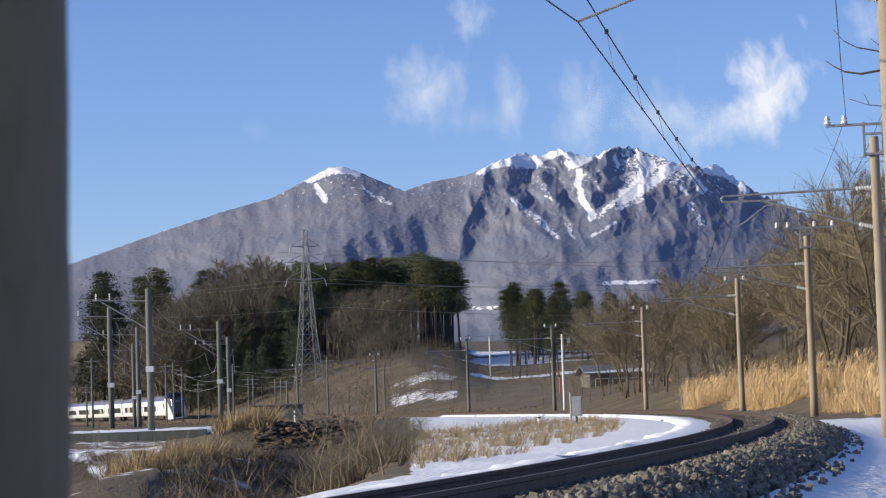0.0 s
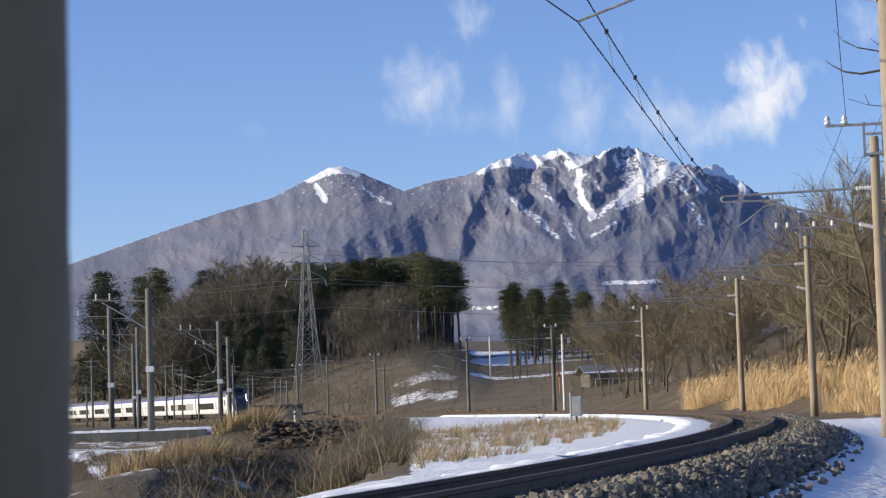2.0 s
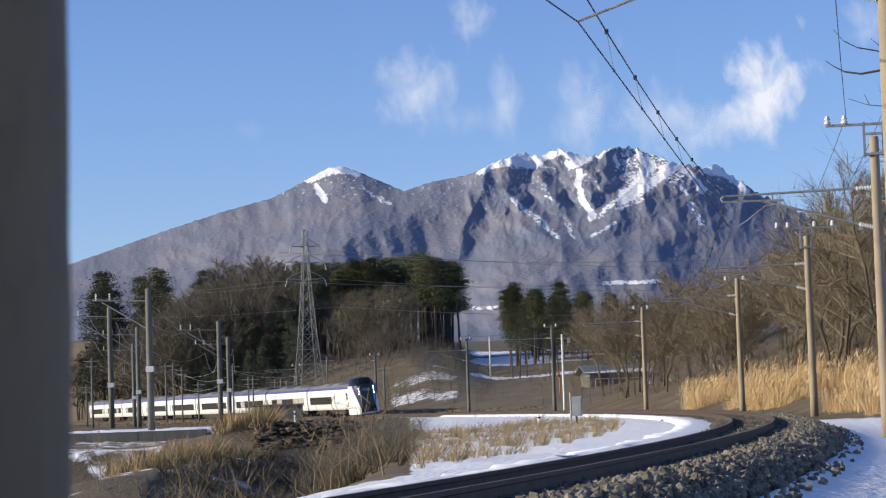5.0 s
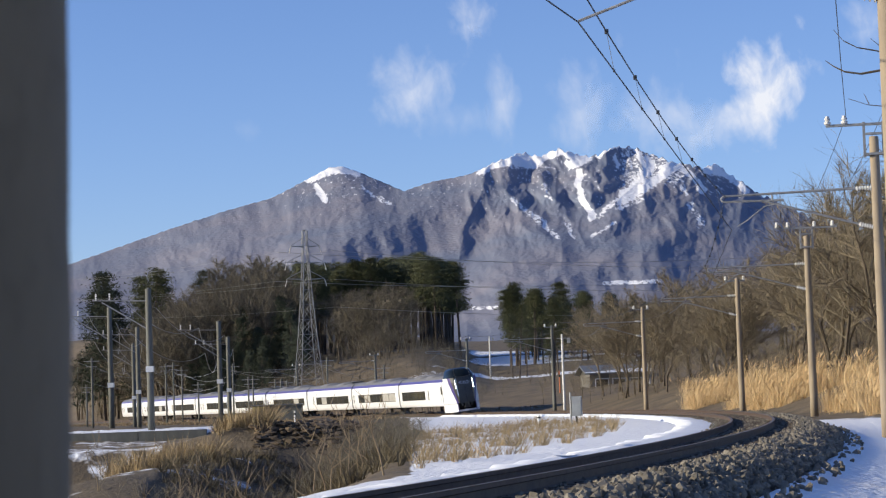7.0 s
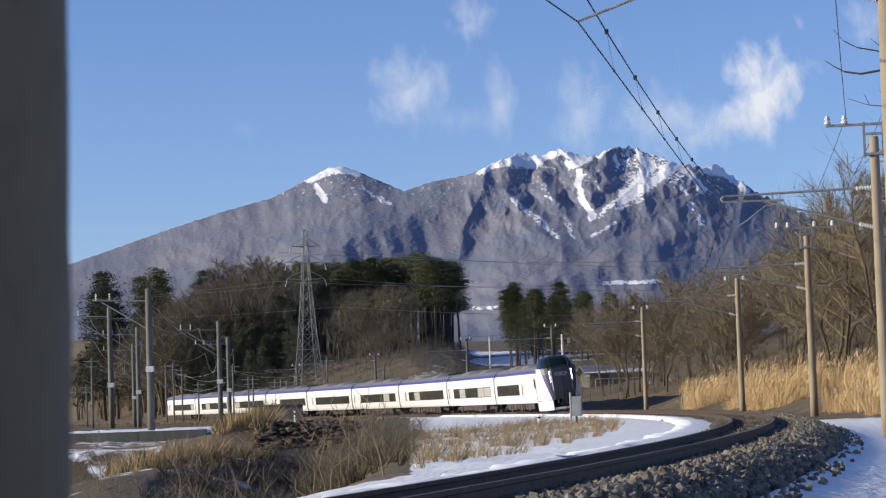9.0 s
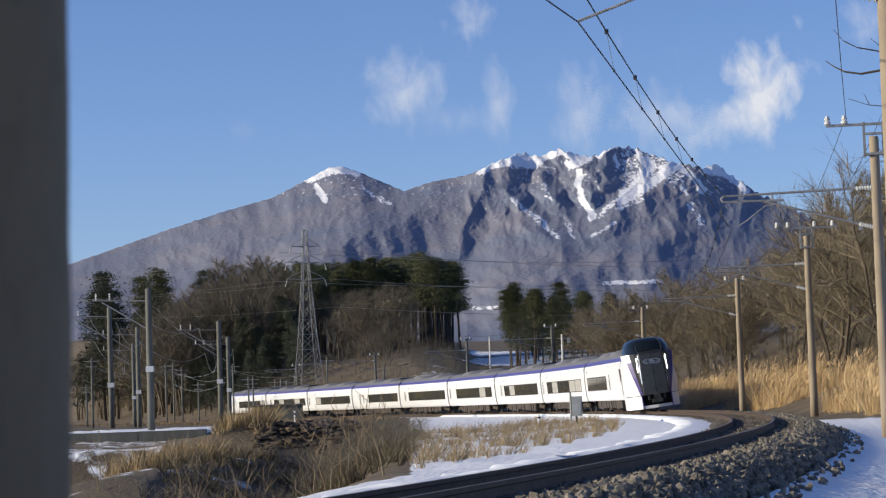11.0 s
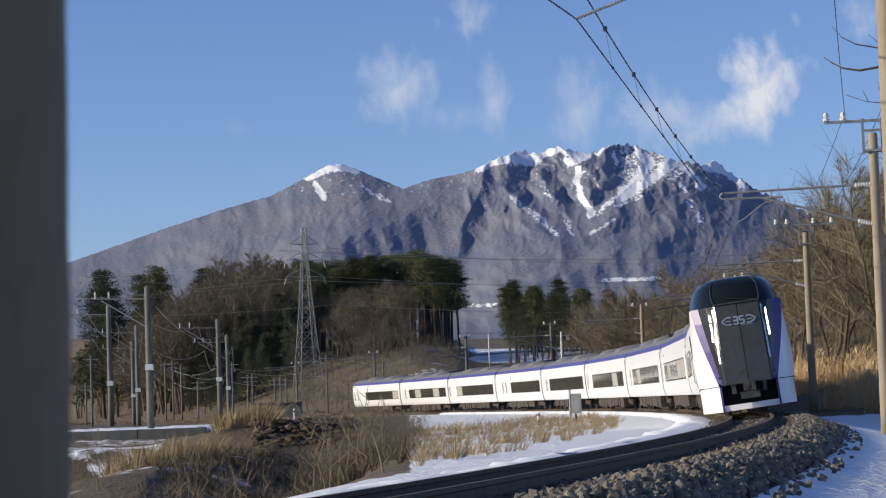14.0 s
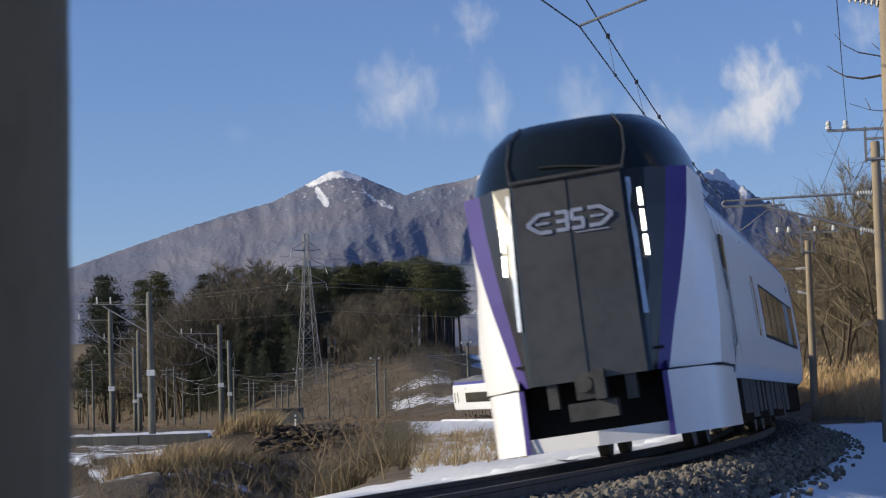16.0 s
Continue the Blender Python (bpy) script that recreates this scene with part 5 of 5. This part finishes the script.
def power_lines():
    e = thing("power_lines", pose(0, 0, 0), "thin aluminium high-voltage lines across the valley", "wires", kind="structure")
    ms = Mesh()
    for dz, dx, end in ((-3.2, 4, (150, 560, 40)), (-7.6, 4.6, (150, 560, 36)), (-11.8, 4.6, (150, 560, 31)), (-3.2, -4, (150, 600, 46)), (-7.6, -4.6, (150, 600, 42))):
        p, q = TOP + Vector((dx, 0, dz)), Vector(end)
        ms.pipe([p.lerp(q, u / 14) - Vector((0, 0, 5 * 4 * (u / 14) * (1 - u / 14))) for u in range(15)], .035, 3)
        q = Vector((-150, 520, 40 + dz * .4))
        ms.pipe([p.lerp(q, u / 14) - Vector((0, 0, 4 * 4 * (u / 14) * (1 - u / 14))) for u in range(15)], .014, 3)
    part("conductor", ms, M_LINE, e)


power_lines()


# ---- things beside the track ----
M_BOX = mat("grey_cabinet_paint", (0.34, 0.35, 0.34), (0.26, 0.27, 0.265), 3, 0.5)
M_ORANGE = mat("orange_paint", (0.55, 0.16, 0.05), (0.45, 0.12, 0.04), 3, 0.6)
M_TIN = mat("grey_tin_roof", (0.20, 0.21, 0.22), (0.15, 0.155, 0.165), 1.5, 0.5, 0.2)
M_PLASTER = mat("house_wall", (0.20, 0.19, 0.17), (0.14, 0.135, 0.12), 0.8, 0.9)
M_YELLOW = mat("yellow_panel", (0.55, 0.42, 0.14), (0.45, 0.34, 0.12), 2, 0.7)


def small_things():
    x, y = 5.45, 100
    z = land_at(x, y)
    e = thing("signal_cabinet", pose(x, y, z - .1, 0, 0, -8), "grey trackside signal cabinet on a steel post", "cabinet")
    part("post", Mesh().tube((-.22, 0, 0), (-.22, 0, 1.55), .045, .045, 8), M_STEEL, e)
    part("cabinet_body", Mesh().box((.05, 0, .95), (.42, .35, .85)), M_BOX, e)
    part("cabinet_door", Mesh().box((.06, -.19, .95), (.34, .025, .74)), M_BOX, e)
    part("cable_duct", Mesh().pipe([(.0, 0, .55), (.03, 0, .3), (.12, 0, .05)], .05, 6), M_DARKGAP, e)
    for a, d, h, m, lb in ((38.5, 108, .55, M_PLATE, "short white distance marker post"), (-66, 200, 1.2, M_PLATE, "white trackside marker post"), (48.0, 250, 2.4, M_ORANGE, "orange painted marker post"),
                           (93, 205, 1.1, M_ORANGE, "orange painted marker post")):
        x = a * d / 1000
        e = thing("marker_post", pose(x, d, land_at(x, d) - .08), lb, "post")
        part("post", Mesh().lathe((0, 0, 0), ((.07, 0), (.07, h - .05), (.05, h)), 8), m, e)
        part("cap", Mesh().lathe((0, 0, h * .72), ((.085, 0), (.085, h * .12)), 8), M_DARKGAP, e)
    # a pale pole with fittings by the far track, and one farther off
    for a, d, top in ((49.7, 178, 35.5), (86.5, 225, 25.5), (18.5, 330, 36)):
        x = a * d / 1000
        z = land_at(x, d) - .1
        h = top * d / 1000 - z
        e = thing("signal_pole", pose(x, d, z), "pale steel trackside pole with small fittings", "pole", "pale poles")
        part("mast", Mesh().lathe((0, 0, 0), ((.11, 0), (.09, h * .6), (.08, h)), 10), M_INSUL, e)
        part("bracket", Mesh().box((.1, 0, h - .3), (1.0, .06, .06)), M_STEEL, e)
        part("lamp_box", Mesh().box((.5, -.1, h - .5), (.25, .2, .35)), M_BOX, e)


small_things()


def house(x, y, w, dp, h, roof_h, turn, label, snowy=True, drop=0.0):
    z = land_at(x, y) - .3 - drop
    e = thing("house", pose(x, y, z, 0, 0, turn), label, "house", "houses")
    part("wall", Mesh().box((0, 0, h / 2 + .15), (w, dp, h + .3)), M_PLASTER, e)
    o = .6
    r = Mesh()
    for sy in (-1, 1):
        v = [(-w / 2 - o, sy * (dp / 2 + o), h), (w / 2 + o, sy * (dp / 2 + o), h), (w / 2 + o, 0, h + roof_h), (-w / 2 - o, 0, h + roof_h)]
        r.add(v + [(p[0], p[1], p[2] + .14) for p in v], ((0, 1, 2, 3), (4, 5, 6, 7), (0, 1, 5, 4), (1, 2, 6, 5), (2, 3, 7, 6), (3, 0, 4, 7)))
    for sx in (-1, 1):
        r.add([(sx * w / 2, -dp / 2, h), (sx * w / 2, dp / 2, h), (sx * w / 2, 0, h + roof_h)], ((0, 1, 2),))
    roof = part("roof", r, M_TIN, e, "dark grey tin roof")
    if snowy:
        s = Mesh()
        s.add([(-w / 2 - o, -dp / 2 - o, h + .16), (w / 2 + o, -dp / 2 - o, h + .16), (w / 2 + o, -dp / 4 - o / 2, h + .16 + roof_h / 2), (-w / 2 - o, -dp / 4 - o / 2 + .4, h + .16 + roof_h / 2)], ((0, 1, 2, 3),))
        part("roof_snow", s, M_SNOW, roof, "band of snow left on the roof")
    for k in range(3):
        xx = -w / 2 + w * (k + .7) / 3.4
        wd = part("window", Mesh().box((xx, -dp / 2 - .03, h * .55), (1.5, .06, 1.1)), M_PLATE, e)
        part("pane", Mesh().box((xx, -dp / 2 - .07, h * .55), (1.3, .03, .9)), M_GLASS, wd)


house(18.0, 252, 6.4, 5.0, 2.2, .9, 8, "low grey house with a snow-edged tin roof", True, 1.0)
house(38.0, 480, 8.0, 6.0, 3.0, 1.8, -12, "small pale house among bare trees")
house(52.0, 520, 9.0, 6.0, 3.2, 2.0, 15, "small pale house on the snowy slope")
house(45.0, 505, 7.0, 6.0, 3.0, 1.8, 5, "small pale house among bare trees")


def road_edge():
    """The snow-covered road on the left: a low concrete wall along its front edge."""
    e = thing("retaining_wall", pose(0, 0, 0), "low grey concrete wall along the snowy road", "wall", kind="structure")
    xs = np.linspace(-34, -10.4, 9)
    for x0, x1 in zip(xs, xs[1:]):
        zt = [0.02 + .006 * (100.5 - 104)] * 2
        v = []
        for y in (100.2, 100.55):
            for x in (x0, x1 - .03):
                v += [(x, y, land_at(x, 98) - .3), (x, y, zt[0] + .03)]
        part("wall_block", Mesh().add(v, ((0, 2, 3, 1), (4, 5, 7, 6), (1, 3, 7, 5), (0, 1, 5, 4), (2, 6, 7, 3))), M_CONC_G, e)
    sh = thing("track_shed", pose(-19.2, 262, land_at(-19.2, 262)), "long low grey shed with a yellow end", "shed")
    part("shed_wall", Mesh().box((0, 0, .9), (5.5, 2.5, 1.8)), M_CONC_G, sh)
    part("shed_roof", Mesh().box((0, 0, 1.86), (5.8, 2.9, .12)), M_TIN, sh)
    part("end_panel", Mesh().box((-2.0, -1.28, .95), (1.3, .05, 1.5)), M_YELLOW, sh)


road_edge()


def near_branches():
    """A leafless tree beside the camera whose twigs reach into view."""
    z = land_at(9.8, 44)
    e = thing("bare_tree", pose(9.8, 44, z - .1), "leafless grey tree close to the track pole", "tree")
    t = Mesh()
    t.tube((0, 0, 0), (.1, 0, 4), .16, .12, 8, False)
    t.tube((.1, 0, 4), (0, .2, 9.5), .12, .05, 8, False)
    part("trunk", t, M_BARK, e)
    c = Mesh()
    # boughs as (bearing from the trunk, height above the rails' level)
    for pts, r in (([(0, 5.6), (-.7, 6.25), (-1.24, 6.5), (-1.7, 6.44), (-2.0, 6.5), (-2.2, 6.62), (-2.34, 6.74)], .030), ([(0, 6.3), (-.8, 6.7), (-1.22, 6.83), (-1.75, 6.95), (-2.0, 7.1), (-2.17, 7.33)], .018),
                   ([(0, 5.4), (-.8, 5.7), (-1.27, 5.79), (-1.6, 5.84), (-1.96, 5.98)], .013), ([(-1.6, 5.84), (-1.68, 6.05)], .008), ([(-1.22, 5.8), (-1.38, 6.1)], .008),
                   ([(-1.22, 6.83), (-1.5, 7.1)], .009), ([(-1.0, 6.75), (-1.2, 7.2), (-1.35, 7.3)], .010)):
        k = len(pts) - 1
        for i, (p, q) in enumerate(zip(pts, pts[1:])):
            c.tube((p[0], .05 * i, p[1] - z), (q[0], .05 * i + .05, q[1] - z), r * (1.15 - i / k), r * (1.15 - (i + 1) / k) + .003, 6, False)
    part("branch", c, M_BARK, e)


near_branches()


# ---- moving things ----
def motions():
    for k, c in enumerate(CARS):
        walk(c, [(i * .5, car_pose(k, i * .5)) for i in range(33)])
    for ob, drift in CLOUDS:
        x, y, z = ob.location
        walk(ob, [(0, pose(x, y, z)), (8, pose(x + drift * .5, y, z)), (16, pose(x + drift, y, z))])


motions()
